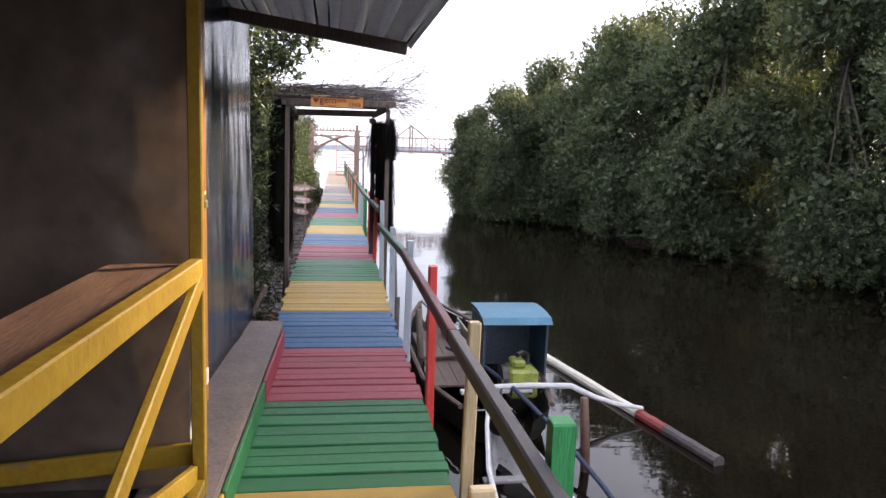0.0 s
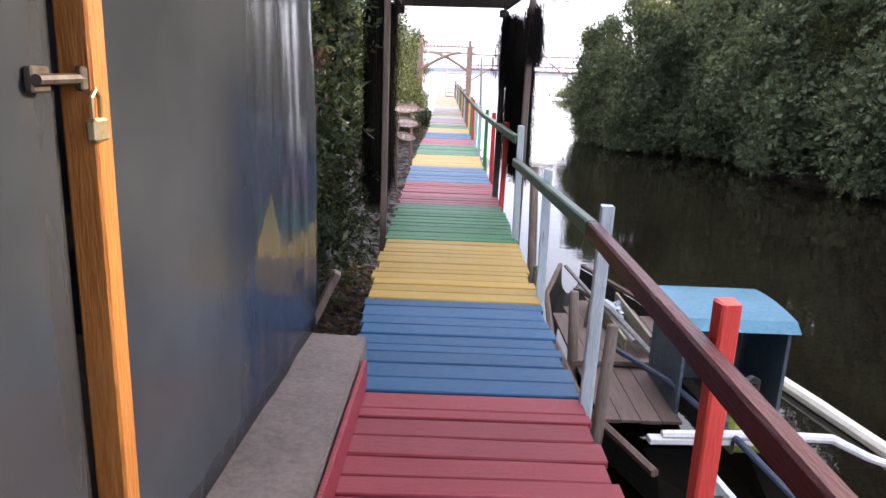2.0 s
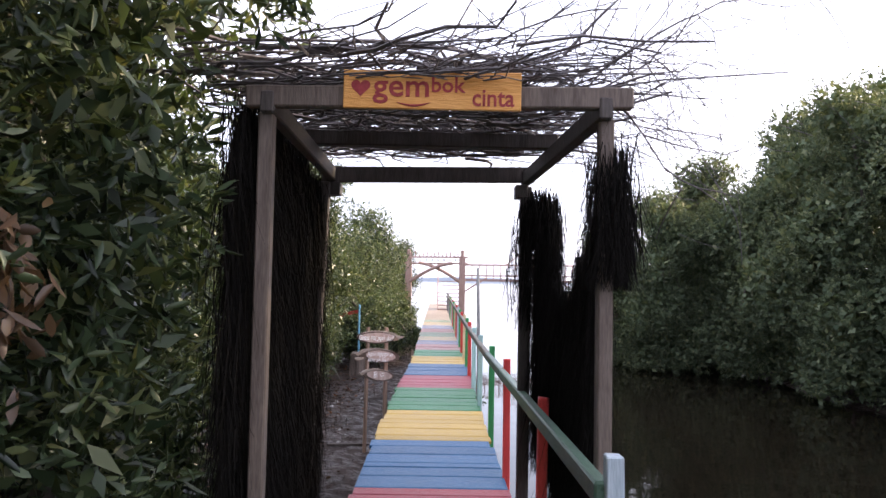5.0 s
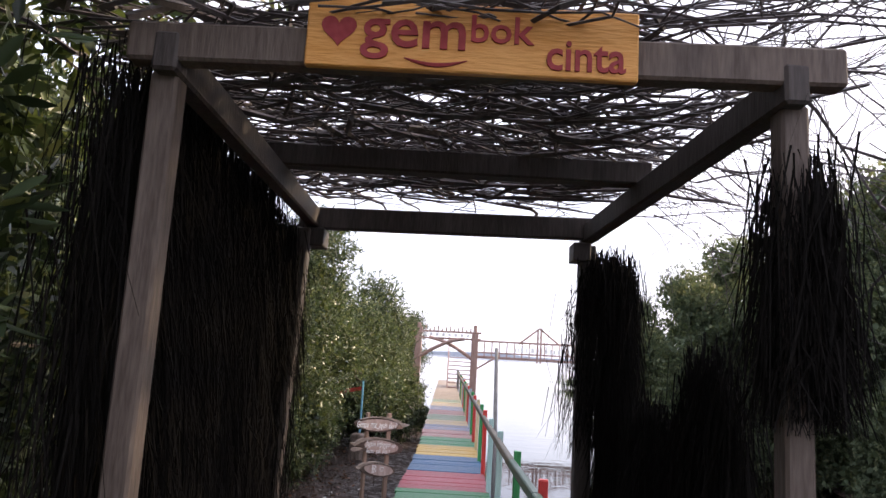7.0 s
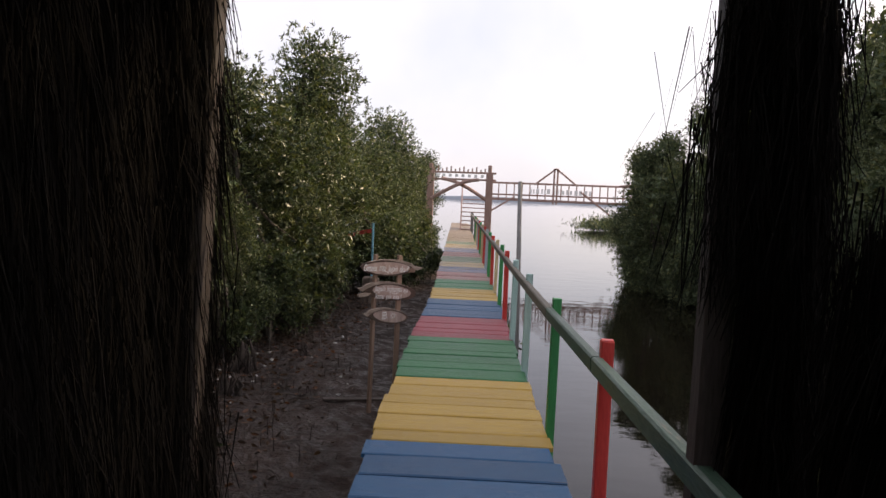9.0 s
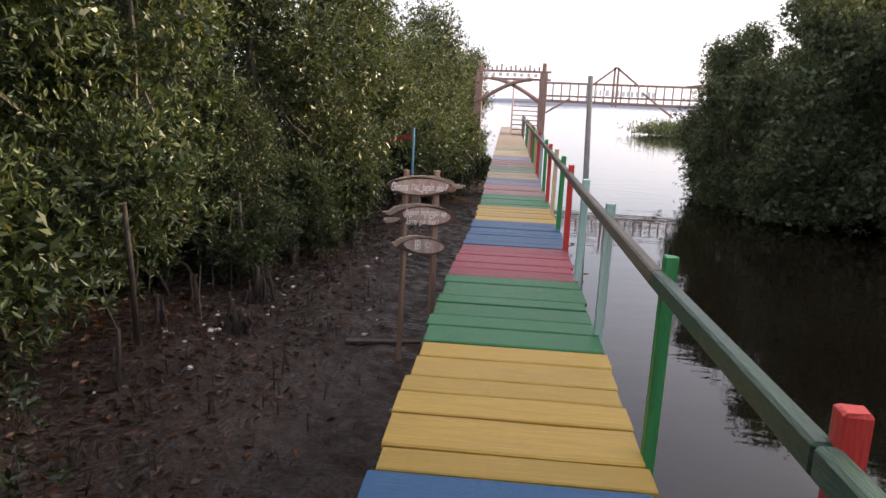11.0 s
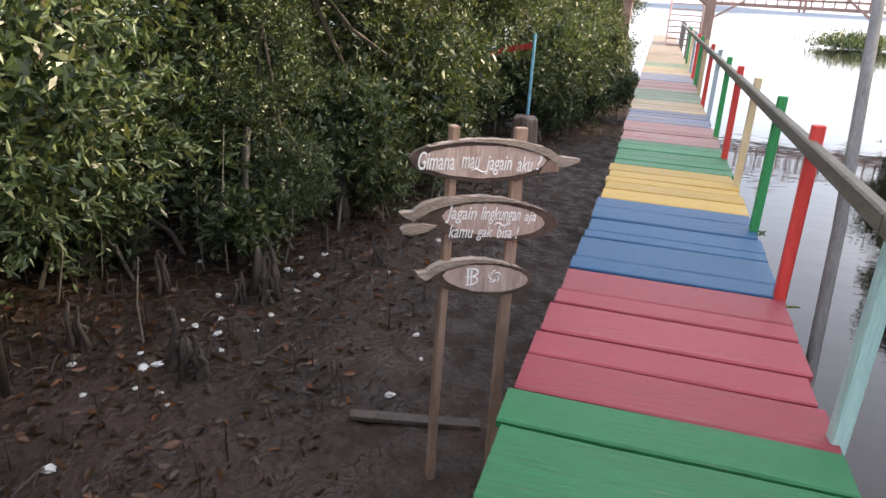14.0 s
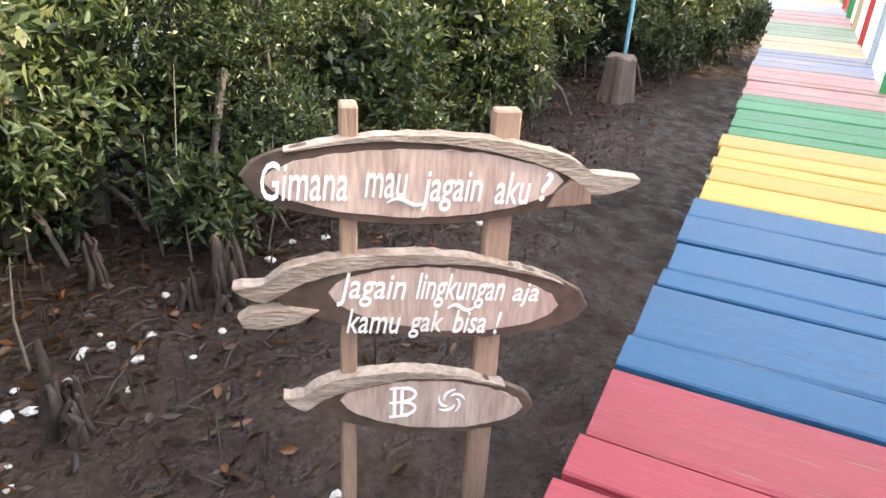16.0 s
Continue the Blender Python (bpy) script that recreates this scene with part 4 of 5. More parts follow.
tube(bm, [(-0.702, 5.335, 1.26), (-0.702, 5.335, 1.3), (-0.702, 5.35, 1.312), (-0.702, 5.365, 1.3), (-0.702, 5.365, 1.26)], 0.004, 6)
bm.transform(door.matrix_world.inverted())
part("padlock", bm, M_BRASS, door, "small brass padlock")
dpost = tagged(empty("door_post", -0.735, 5.38, 0.15), "orange-brown door post with a chipped white foot", "post")
bm = bmesh.new()
box(bm, -0.03, -0.03, 0.19, 0.03, 0.03, 2.5, 0.005)
part("post", bm, M_ORANGE, dpost)
bm = bmesh.new()
box(bm, -0.032, -0.032, 0.1, 0.032, 0.032, 0.188, 0.005)
part("white_foot", bm, M_WHITE, dpost, "chipped white paint")
bm = bmesh.new()
box(bm, -0.03, -0.03, 0.0, 0.03, 0.03, 0.098, 0.005)
part("post_base", bm, M_ORANGE, dpost)
bm = bmesh.new()
beam(bm, (-0.695, 7.29, 0.165), (-0.575, 7.31, 0.42), 0.065, 0.035, 0.004)
tagged(part("wall_batten", bm, M_TIMBER), "short pale timber batten leaning at the wall corner", "batten")

# roof of corrugated sheets, wavy across
bm = bmesh.new()
nx, y_cuts = 130, (-2.8, 0.4, 3.6, 6.85)
rows = []
for y in y_cuts:
    row = []
    for i in range(nx + 1):
        x = 0.52 - 3.2 * i / nx
        z = 2.31 + (0.52 - x) * 0.14 + 0.02 * math.sin((0.52 - x) / 0.16 * math.tau) + (0.004 * math.sin(y * 3))
        row.append(bm.verts.new((x, y + 0.03 * math.sin(i * 0.3), z)))
    rows.append(row)
for r0, r1 in zip(rows, rows[1:]):
    for i in range(nx):
        bm.faces.new((r0[i], r1[i], r1[i + 1], r0[i + 1]))
bmesh.ops.solidify(bm, geom=bm.faces, thickness=0.004)
tagged(part("roof", bm, M_ROOF, smooth=True), "dark corrugated zinc roof overhanging the boardwalk", "roof", kind="structure")
for y in (0.5, 3.5, 6.4):
    bm = bmesh.new()
    beam(bm, (-2.6, y, 2.66), (0.45, y, 2.25), 0.06, 0.08)
    tagged(part("rafter", bm, M_DARKWOOD), "dark timber rafter under the zinc roof", "rafter", "hut rafters", kind="structure")

# ---- writing ----
def text_bm(body, width, height, depth=0.002, shear=0.0, bold=0.012):
    """Raised letters in the xz plane, fitted to a width and height, centred."""
    cu = bpy.data.curves.new("lettering", "FONT")
    cu.body, cu.extrude, cu.shear, cu.resolution_u = body, 0.02, shear, 3
    cu.offset = bold
    ob = bpy.data.objects.new("lettering", cu)
    scene.collection.objects.link(ob)
    bpy.context.view_layer.update()
    me = bpy.data.meshes.new_from_object(ob.evaluated_get(bpy.context.evaluated_depsgraph_get()))
    bpy.data.objects.remove(ob)
    bm = bmesh.new()
    bm.from_mesh(me)
    bpy.data.meshes.remove(me)
    xs, ys = [v.co.x for v in bm.verts], [v.co.y for v in bm.verts]
    x0, x1, y0, y1 = min(xs), max(xs), min(ys), max(ys)
    for v in bm.verts:
        x, y, z = v.co
        v.co = ((x - (x0 + x1) / 2) / (x1 - x0) * width, -depth * z / 0.02, (y - (y0 + y1) / 2) / (y1 - y0) * height)
    return bm


def lens_outline(x0, x1, top, bottom, tilt, n=30, power=0.8, wob=0.0, seed=0):
    """Closed outline of a pointed oval from x0 to x1, highest above and below its axis by top and bottom."""
    rnd = random.Random(seed)
    up, dn = [], []
    for i in range(n + 1):
        t = i / n
        x = x0 + (x1 - x0) * t
        s = math.sin(math.pi * t) ** power
        up.append((x, tilt * (t - 0.5) + s * top + rnd.uniform(-wob, wob)))
        dn.append((x, tilt * (t - 0.5) - s * bottom + rnd.uniform(-wob, wob)))
    return up + dn[1:-1][::-1]


def slab(outline, y0, y1, bevel=0.0):
    """A slab between depths y0 (front) and y1 from an outline in xz."""
    bm = bmesh.new()
    f = [bm.verts.new((x, y0, z)) for x, z in outline]
    b = [bm.verts.new((x, y1, z)) for x, z in outline]
    face = bm.faces.new(f)
    bm.faces.new(b[::-1])
    for i in range(len(f)):
        bm.faces.new((f[i], b[i], b[(i + 1) % len(f)], f[(i + 1) % len(f)]))
    if bevel:
        bmesh.ops.bevel(bm, geom=list(face.edges), offset=bevel, segments=1, affect="EDGES")
    bmesh.ops.triangulate(bm, faces=[q for q in bm.faces if len(q.verts) > 4])
    bmesh.ops.recalc_face_normals(bm, faces=bm.faces)
    return bm


# ---- slogan signpost in the mud ----
M_SLAB = surface("pale sanded sign wood with drip stains", (0.33, 0.23, 0.195), (0.58, 0.45, 0.39), rough=0.55, stretch=(7, 3, 1.0), scale=2.2, fine=14, bump=0.2, wear=(0.2, 0.13, 0.1), wear_at=0.6)
M_BURNT = surface("dark scorched wood", (0.05, 0.033, 0.025), (0.12, 0.08, 0.062), rough=0.7, scale=6, fine=30)
M_BARKEDGE = surface("pale peeling bark edge", (0.2, 0.155, 0.125), (0.4, 0.33, 0.28), rough=0.85, stretch=(2, 3, 8), scale=4, fine=24, bump=0.7, wear=(0.2, 0.14, 0.11), wear_at=0.56)
M_INK = surface("white sign lettering", (0.78, 0.77, 0.75), (0.86, 0.86, 0.85), rough=0.5, scale=20, fine=80, bump=0.05)
M_SIGNPOST = surface("red-brown sign post timber", (0.21, 0.135, 0.1), (0.34, 0.23, 0.17), stretch=UP, scale=2.5, fine=14)


def signpost():
    g = empty("slogan_signpost", -0.95, 18.01, -1.1, 36.2)
    up = Matrix.Translation((0, 0, 1.1))

    def add(name, bm, m, parent, label="", smooth=False):
        bm.transform(up)
        return part(name, bm, m, parent, label, smooth)

    for x, top, foot in ((0.008, 0.742, -0.02), (0.322, 0.73, 0.0)):
        bm = bmesh.new()
        beam(bm, (x + foot, 0.03, -1.2), (x, 0.03, top), 0.055, 0.035, 0.004)
        add("post", bm, M_SIGNPOST, g)
    boards = (
        # x0, x1, axis z, top, bottom, tilt, inner inset left/right
        (-0.2, 0.5, 0.6, 0.085, 0.1, -0.02),
        (-0.16, 0.545, 0.325, 0.1, 0.1, -0.085),
        (-0.09, 0.445, 0.045, 0.085, 0.09, -0.075),
    )
    for k, (x0, x1, z, top, bot, tilt) in enumerate(boards):
        ln = x1 - x0
        bm = slab([(x, zz + z) for x, zz in lens_outline(x0, x1, top, bot, tilt, 30, 0.46, 0.002, k)], -0.006, 0.012, 0.004)
        board = add("sign_board", bm, M_BURNT, g, "dark scorched oval wooden board")
        i0, i1 = ((0.04, 0.055), (0.12, 0.075), (0.07, 0.03))[k]
        bm = slab([(x, zz + z - 0.004) for x, zz in lens_outline(x0 + i0, x1 - i1, top * 0.76, bot * 0.78, tilt * (ln - i0 - i1) / ln, 30, 0.52, 0.0025, k + 9)], -0.0105, -0.004, 0.002)
        add("face", bm, M_SLAB, board, "pale wooden face with drip stains")
        # ragged bark strip along the upper edge with a tail
        rnd = random.Random(k)
        n = 34
        t0, t1 = ((0.12, 1.16), (-0.1, 0.9), (-0.1, 0.85))[k]
        upper, lower = [], []
        for i in range(n + 1):
            t = t0 + (t1 - t0) * i / n
            tc = min(max(t, 0.0), 1.0)
            e = tilt * (t - 0.5) + math.sin(math.pi * tc) ** 0.52 * top
            grow = (t - t0) / (t1 - t0) if k == 0 else 1 - (t - t0) / (t1 - t0)
            th = (0.004 + (0.05, 0.055, 0.052)[k] * grow ** 1.5) * min(1.0, 0.15 + 8 * i / n, 0.15 + 8 * (n - i) / n)
            upper.append((x0 + ln * t, z + e + 0.002 + 0.2 * th + rnd.uniform(-.003, .003)))
            lower.append((x0 + ln * t, z + e + 0.001 - 0.75 * th + rnd.uniform(-.002, .002)))
        bm = slab(upper + lower[::-1], -0.017, 0.02, 0.003)
        add("bark_edge", bm, M_BARKEDGE, board, "pale ragged bark edge")
        if k == 0:
            bm = slab([(0.415, 0.53), (0.51, 0.535), (0.505, 0.588), (0.46, 0.592), (0.43, 0.565)], -0.016, 0.012, 0.004)
            add("bark_edge", bm, M_SIGNPOST, board, "reddish split wood")
        if k == 1:
            bm = slab([(-0.225, 0.305), (-0.2, 0.322), (-0.12, 0.325), (-0.06, 0.312), (-0.1, 0.285), (-0.17, 0.272), (-0.215, 0.28)], -0.016, 0.012, 0.004)
            add("bark_edge", bm, M_BARKEDGE, board, "pale ragged bark edge")
    texts = (("Gimana", -0.16, 0.003, 0.6, 0.068, 0), ("mau", 0.036, 0.12, 0.588, 0.045, 0), ("jagain", 0.15, 0.272, 0.572, 0.074, 0), ("aku", 0.3, 0.374, 0.575, 0.06, 0), ("?", 0.396, 0.42, 0.578, 0.055, 0),
             ("Jagain", -0.02, 0.122, 0.355, 0.07, 1), ("lingkungan", 0.145, 0.34, 0.341, 0.072, 1), ("aja", 0.36, 0.42, 0.322, 0.052, 1),
             ("kamu", -0.002, 0.112, 0.278, 0.052, 1), ("gak", 0.132, 0.205, 0.262, 0.06, 1), ("bisa", 0.23, 0.305, 0.262, 0.05, 1), ("!", 0.325, 0.337, 0.255, 0.05, 1))
    kids = [o for o in g.children if o.name.startswith("sign_board")]
    for body, x0, x1, z, h, k in texts:
        bm = text_bm(body, x1 - x0, h * 1.15, 0.0015, 0.16, 0.003)
        bm.transform(Matrix.Translation(((x0 + x1) / 2, -0.0115, z)) @ pose(0, 0, 0, 0, 2 + 3 * k, 0))
        add("lettering", bm, M_INK, kids[k], "white hand-painted letters")
    # flourishes under the words
    for x0, x1, z, k in ((0.08, 0.16, 0.552, 0), (0.215, 0.275, 0.3, 1)):
        bm = bmesh.new()
        pts = [(x0 + (x1 - x0) * i / 8, -0.012, z + 0.008 * math.sin(i / 8 * math.tau)) for i in range(9)]
        tube(bm, pts, [0.0015 + 0.003 * math.sin(math.pi * i / 8) for i in range(9)], 5)
        add("flourish", bm, M_INK, kids[k])
    # two painted emblems as plain shapes
    for x, z, s in ((0.117, 0.055, 0.04),):
        for dx in (-0.014, 0.003):
            bm = bmesh.new()
            box(bm, x + dx - 0.004, -0.0125, z - s, x + dx + 0.004, -0.0105, z + s)
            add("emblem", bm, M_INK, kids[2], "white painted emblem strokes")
        for dz in (-s, 0, s):
            bm = bmesh.new()
            box(bm, x - 0.026, -0.0125, z + dz - 0.003, x + 0.018, -0.0105, z + dz + 0.0025)
            add("emblem", bm, M_INK, kids[2])
        for dz in (-0.5, 0.5):
            bm = bmesh.new()
            tube(bm, [(x + 0.006 + 0.028 * math.sin(a), -0.0115, z + s * dz + s * 0.47 * math.cos(a)) for a in np.linspace(0, math.pi, 9)], 0.004, 5)
            add("emblem", bm, M_INK, kids[2])
    for i in range(5):
        a0 = i * math.tau / 5
        bm = bmesh.new()
        tube(bm, [(0.235 + 0.034 * math.cos(a0 + t) * (1 - 0.34 * t), -0.0115, 0.046 + 0.034 * math.sin(a0 + t) * (1 - 0.34 * t)) for t in np.linspace(0, 1.7, 8)], [0.001 + 0.003 * math.sin(math.pi * q / 7) for q in range(8)], 5)
        add("emblem", bm, M_INK, kids[2], "white swirl emblem")
    return tagged(g, "three carved wooden slogan boards on two posts in mud", "sign")


signpost()

# ---- name board on the gate ----
M_ORANGEBOARD = paint("orange sign paint", (0.62, 0.27, 0.05), (0.78, 0.4, 0.12), wear=(0.4, 0.24, 0.1), wear_at=0.68)
M_SIGNRED = surface("faded red sign lettering", (0.3, 0.03, 0.035), (0.45, 0.07, 0.07), scale=14, fine=60, bump=0.1)
ns = tagged(empty("name_board", -0.005, 10.35, 2.125), "orange wooden name board with red letters on the gate beam", "sign")
bm = bmesh.new()
box(bm, -0.32, -0.008, -0.068, 0.315, 0.012, 0.07, 0.003)
part("board", bm, M_ORANGEBOARD, ns)
for body, x, z, w, h in (("gem", -0.115, -0.01, 0.2, 0.082), ("bok", 0.055, 0.02, 0.12, 0.055), ("cinta", 0.215, -0.025, 0.15, 0.06)):
    bm = text_bm(body, w, h, 0.003)
    bmesh.ops.translate(bm, verts=bm.verts, vec=(x, -0.009, z))
    part("lettering", bm, M_SIGNRED, ns, "faded red hand-cut letters")
bm = slab([(0.034 * math.sin(t) ** 3 - 0.258, 0.0021 * (13 * math.cos(t) - 5 * math.cos(2 * t) - 2 * math.cos(3 * t) - math.cos(4 * t)) + 0.006) for t in np.linspace(0, math.tau, 28)[:-1]], -0.011, -0.0085)
part("heart", bm, M_SIGNRED, ns, "red painted heart")
bm = bmesh.new()
tube(bm, [(-0.13 + 0.12 * i / 8, -0.0095, -0.045 - 0.012 * math.sin(math.pi * i / 8)) for i in range(9)], [0.001 + 0.004 * math.sin(math.pi * i / 8) for i in range(9)], 5)
part("flourish", bm, M_SIGNRED, ns)

# ---- moored boats ----
M_HULL = surface("weathered brown boat boards", (0.07, 0.045, 0.035), (0.15, 0.1, 0.08), stretch=ALONG, scale=2, fine=14, wear=(0.1, 0.06, 0.05), wear_at=0.56)
M_HULLDARK = surface("dark green-black hull paint", (0.03, 0.03, 0.025), (0.06, 0.055, 0.045), scale=3, fine=30)
M_BOATPALE = surface("pale weathered boat board", (0.16, 0.14, 0.1), (0.32, 0.28, 0.2), stretch=ALONG, scale=2, fine=14)
M_BOATBLUE = surface("sky blue roof paint", (0.13, 0.33, 0.46), (0.21, 0.44, 0.57), rough=0.45, scale=4, fine=40, wear=(0.3, 0.33, 0.34), wear_at=0.66)
M_BOATDARK = surface("dark blue-grey panel paint", (0.035, 0.05, 0.065), (0.08, 0.1, 0.12), scale=3, fine=30)
M_ENGINE = surface("oily yellow-green engine paint", (0.16, 0.2, 0.04), (0.36, 0.4, 0.08), rough=0.4, scale=9, fine=40, wear=(0.04, 0.035, 0.03), wear_at=0.5)
M_OILY = surface("oily dark metal", (0.03, 0.028, 0.027), (0.09, 0.085, 0.08), rough=0.4, metal=0.5, scale=10, fine=50)
M_BAMBOO = surface("pale bamboo", (0.5, 0.46, 0.36), (0.7, 0.67, 0.58), rough=0.45, stretch=ALONG, scale=3, fine=20)
M_FLOATRED = surface("dark red float paint", (0.22, 0.04, 0.035), (0.34, 0.07, 0.06), scale=6, fine=40)
M_FLOATBLACK = surface("dark grey float end", (0.05, 0.045, 0.045), (0.12, 0.1, 0.1), scale=6, fine=40)
M_BLUEROPE = surface("dark blue hose", (0.03, 0.04, 0.07), (0.06, 0.08, 0.13), scale=12, fine=60)


def hull(bm, stations, inner=False, sides=8):
    """Stations (y, centre x, half width, top z, keel z) joined into an open boat shell."""
    rings = []
    for y, cx, hw, zt, zk in stations:
        ring = []
        for i in range(sides + 1):
            a = math.pi * i / sides
            ring.append(bm.verts.new((cx - math.cos(a) * hw, y, zt - (zt - zk) * math.sin(a) ** 0.7)))
        rings.append(ring)
    for r0, r1 in zip(rings, rings[1:]):
        for i in range(sides):
            bm.faces.new((r0[i], r1[i], r1[i + 1], r0[i + 1]))
    bmesh.ops.solidify(bm, geom=bm.faces, thickness=0.03)
    bmesh.ops.recalc_face_normals(bm, faces=bm.faces)
    return bm


def outrigger_boat():
    g = empty("outrigger_boat", 1.5, 9.0, -1.1)
    off = Matrix.Translation((-1.5, -9.0, 1.1))

    def add(name, bm, m, label="", parent=None, smooth=False):
        bm.transform(off)
        return part(name, bm, m, parent or g, label, smooth)

    bm = hull(bmesh.new(), [(7.2, 1.62, 0.12, -0.78, -0.95), (7.6, 1.6, 0.42, -0.8, -1.2), (8.4, 1.55, 0.62, -0.8, -1.3), (9.6, 1.5, 0.6, -0.78, -1.3), (10.6, 1.42, 0.42, -0.74, -1.25), (11.4, 1.36, 0.1, -0.66, -0.95)])
    add("hull", bm, M_HULLDARK, "dark painted wooden hull")
    rnd = random.Random(8)
    for i in range(7):
        x = 1.0 + i * 0.135
        bm = bmesh.new()
        inset = abs(i - 3) * 0.2
        box(bm, x, 8.25 + (0 if i < 4 else 0.9), -0.815 + rnd.uniform(-.004, .004), x + 0.132, 10.9 - inset, -0.79, 0.003)
        add("deck_board", bm, M_HULL)
    for y, x0, x1 in ((7.95, 1.22, 1.95), (9.1, 0.95, 2.1)):
        bm = bmesh.new()
        beam(bm, (x0, y, -0.755), (x1, y + 0.03, -0.755), 0.07, 0.04)
        add("thwart", bm, M_WHITE if y < 8.5 else M_HULL)
    for s in (-1, 1):
        bm = bmesh.new()
        tube(bm, [(1.6 + s * 0.44, 7.6, -0.77), (1.55 + s * 0.64, 8.4, -0.77), (1.5 + s * 0.62, 9.6, -0.75), (1.42 + s * 0.44, 10.6, -0.71), (1.36 + s * 0.12, 11.4, -0.63)], 0.028, 6)
        add("gunwale", bm, M_HULL)
    # engine shelter with a bowed blue roof
    bm = bmesh.new()
    n = 10
    prof = [(8.3 + 0.72 * i / n, -0.145 + 0.06 * math.sin(math.pi * (0.1 + 0.62 * i / n)) - (0.05 if i == 0 else 0)) for i in range(n + 1)]
    a = [bm.verts.new((1.5, y, z)) for y, z in prof]
    b = [bm.verts.new((2.24, y, z)) for y, z in prof]
    for i in range(n):
        bm.faces.new((a[i], b[i], b[i + 1], a[i + 1]))
    bmesh.ops.solidify(bm, geom=bm.faces, thickness=0.025)
    add("shelter_roof", bm, M_BOATBLUE, "sky blue bowed roof", smooth=False)
    for x in (1.53, 2.2):
        bm = bmesh.new()
        box(bm, x - 0.012, 8.36, -0.8, x + 0.012, 9.0, -0.15, 0.003)
        add("shelter_side", bm, M_BOATDARK, "dark blue-grey side panel")
    bm = bmesh.new()
    box(bm, 1.55, 8.97, -0.8, 2.18, 8.99, -0.13, 0.003)
    add("shelter_back", bm, M_BOATDARK)
    # engine
    bm = bmesh.new()
    box(bm, 1.72, 7.98, -0.86, 2.02, 8.3, -0.56, 0.03)
    eng = add("engine_block", bm, M_ENGINE, "oily yellow-green engine block")
    bm = bmesh.new()
    tube(bm, [(1.66, 8.14, -0.68), (1.72, 8.14, -0.68)], 0.14, 14)
    add("flywheel", bm, M_OILY, "dark flywheel", eng)
    bm = bmesh.new()
    tube(bm, [(1.95, 8.2, -0.56), (1.95, 8.2, -0.46), (1.88, 8.14, -0.42), (1.8, 8.05, -0.42)], 0.025, 8)
    add("exhaust", bm, M_OILY, "dark exhaust pipe", eng)
    bm = bmesh.new()
    box(bm, 1.76, 8.05, -0.56, 1.9, 8.25, -0.48, 0.02)
    add("fuel_tank", bm, M_ENGINE, "", eng)
    for k in range(5):
        bm = bmesh.new()
        x = 1.6 + 0.11 * k
        tube(bm, [(x, 7.85 + 0.04 * k, -0.8), (x + .05, 8.0, -0.66 - 0.02 * k), (x + .12, 8.25, -0.74)], 0.012, 6)
        add("fuel_pipe", bm, M_OILY, "", eng)
    bm = bmesh.new()
    tube(bm, [(1.3, 9.3, -0.7), (1.5, 8.5, -0.62), (1.75, 7.9, -0.72), (2.0, 7.2, -0.9), (2.1, 6.4, -1.0), (2.15, 5.4, -1.12)], 0.022, 8)
    add("propeller_shaft", bm, M_BLUEROPE, "long dark blue propeller shaft")
    # float and its curved arm
    for y0, y1, x0, x1, m, c in ((10.2, 8.05, 2.72, 3.14, M_BAMBOO, "pale bamboo"), (8.04, 7.62, 3.142, 3.226, M_FLOATRED, "dark red"), (7.61, 6.9, 3.228, 3.37, M_FLOATBLACK, "dark grey")):
        bm = bmesh.new()
        n = 6
        tube(bm, [(x0 + (x1 - x0) * i / n, y0 + (y1 - y0) * i / n, -1.07) for i in range(n + 1)], [0.058 if i % 3 else 0.062 for i in range(n + 1)], 10)
        add("float", bm, m, c + " outrigger float")
    bm = bmesh.new()
    tube(bm, [(1.3, 7.95, -0.72), (1.9, 7.95, -0.7), (2.35, 7.97, -0.72), (2.6, 7.98, -0.84), (2.85, 8.0, -0.93), (3.16, 8.02, -0.99)], [0.028, 0.03, 0.03, 0.028, 0.025, 0.02], 8)
    add("outrigger_arm", bm, M_WHITE, "curved white outrigger arm")
    for x, y, h in ((1.25, 9.95, 0.25), (1.2, 10.4, 0.22)):
        bm = bmesh.new()
        tube(bm, [(x, y, -0.8), (x + 0.03, y + 0.02, -0.8 + h)], 0.03, 7)
        add("mooring_stub", bm, M_BARK)
    for pts, r in (([(1.2, 10.9, -0.5), (1.36, 10.3, -0.62), (1.52, 9.4, -0.7)], 0.02), ([(1.3, 10.7, -0.66), (1.45, 9.9, -0.62), (1.6, 9.2, -0.72)], 0.028)):
        bm = bmesh.new()
        tube(bm, pts, r, 7)
        add("stowed_pole", bm, M_P_GREY, "grey stowed pole")
    for x, h in ((1.42, 0.13), (1.62, 0.16)):
        bm = bmesh.new()
        box(bm, x, 9.35, -0.788, x + 0.025, 10.5, -0.788 + h, 0.004)
        add("side_board", bm, M_BOATPALE, "pale weathered side board")
    bm = bmesh.new()
    rr = random.Random(2)
    tube(bm, [(1.54 + rr.uniform(-.07, .07), 10.1 + rr.uniform(-.3, .3), -0.7 + rr.uniform(-.06, .06)) for _ in range(14)], 0.035, 7)
    add("net_bundle", bm, M_P_WHITE, "grey-white bundled net")
    return tagged(g, "moored brown outrigger boat with blue engine shelter", "boat")


outrigger_boat()


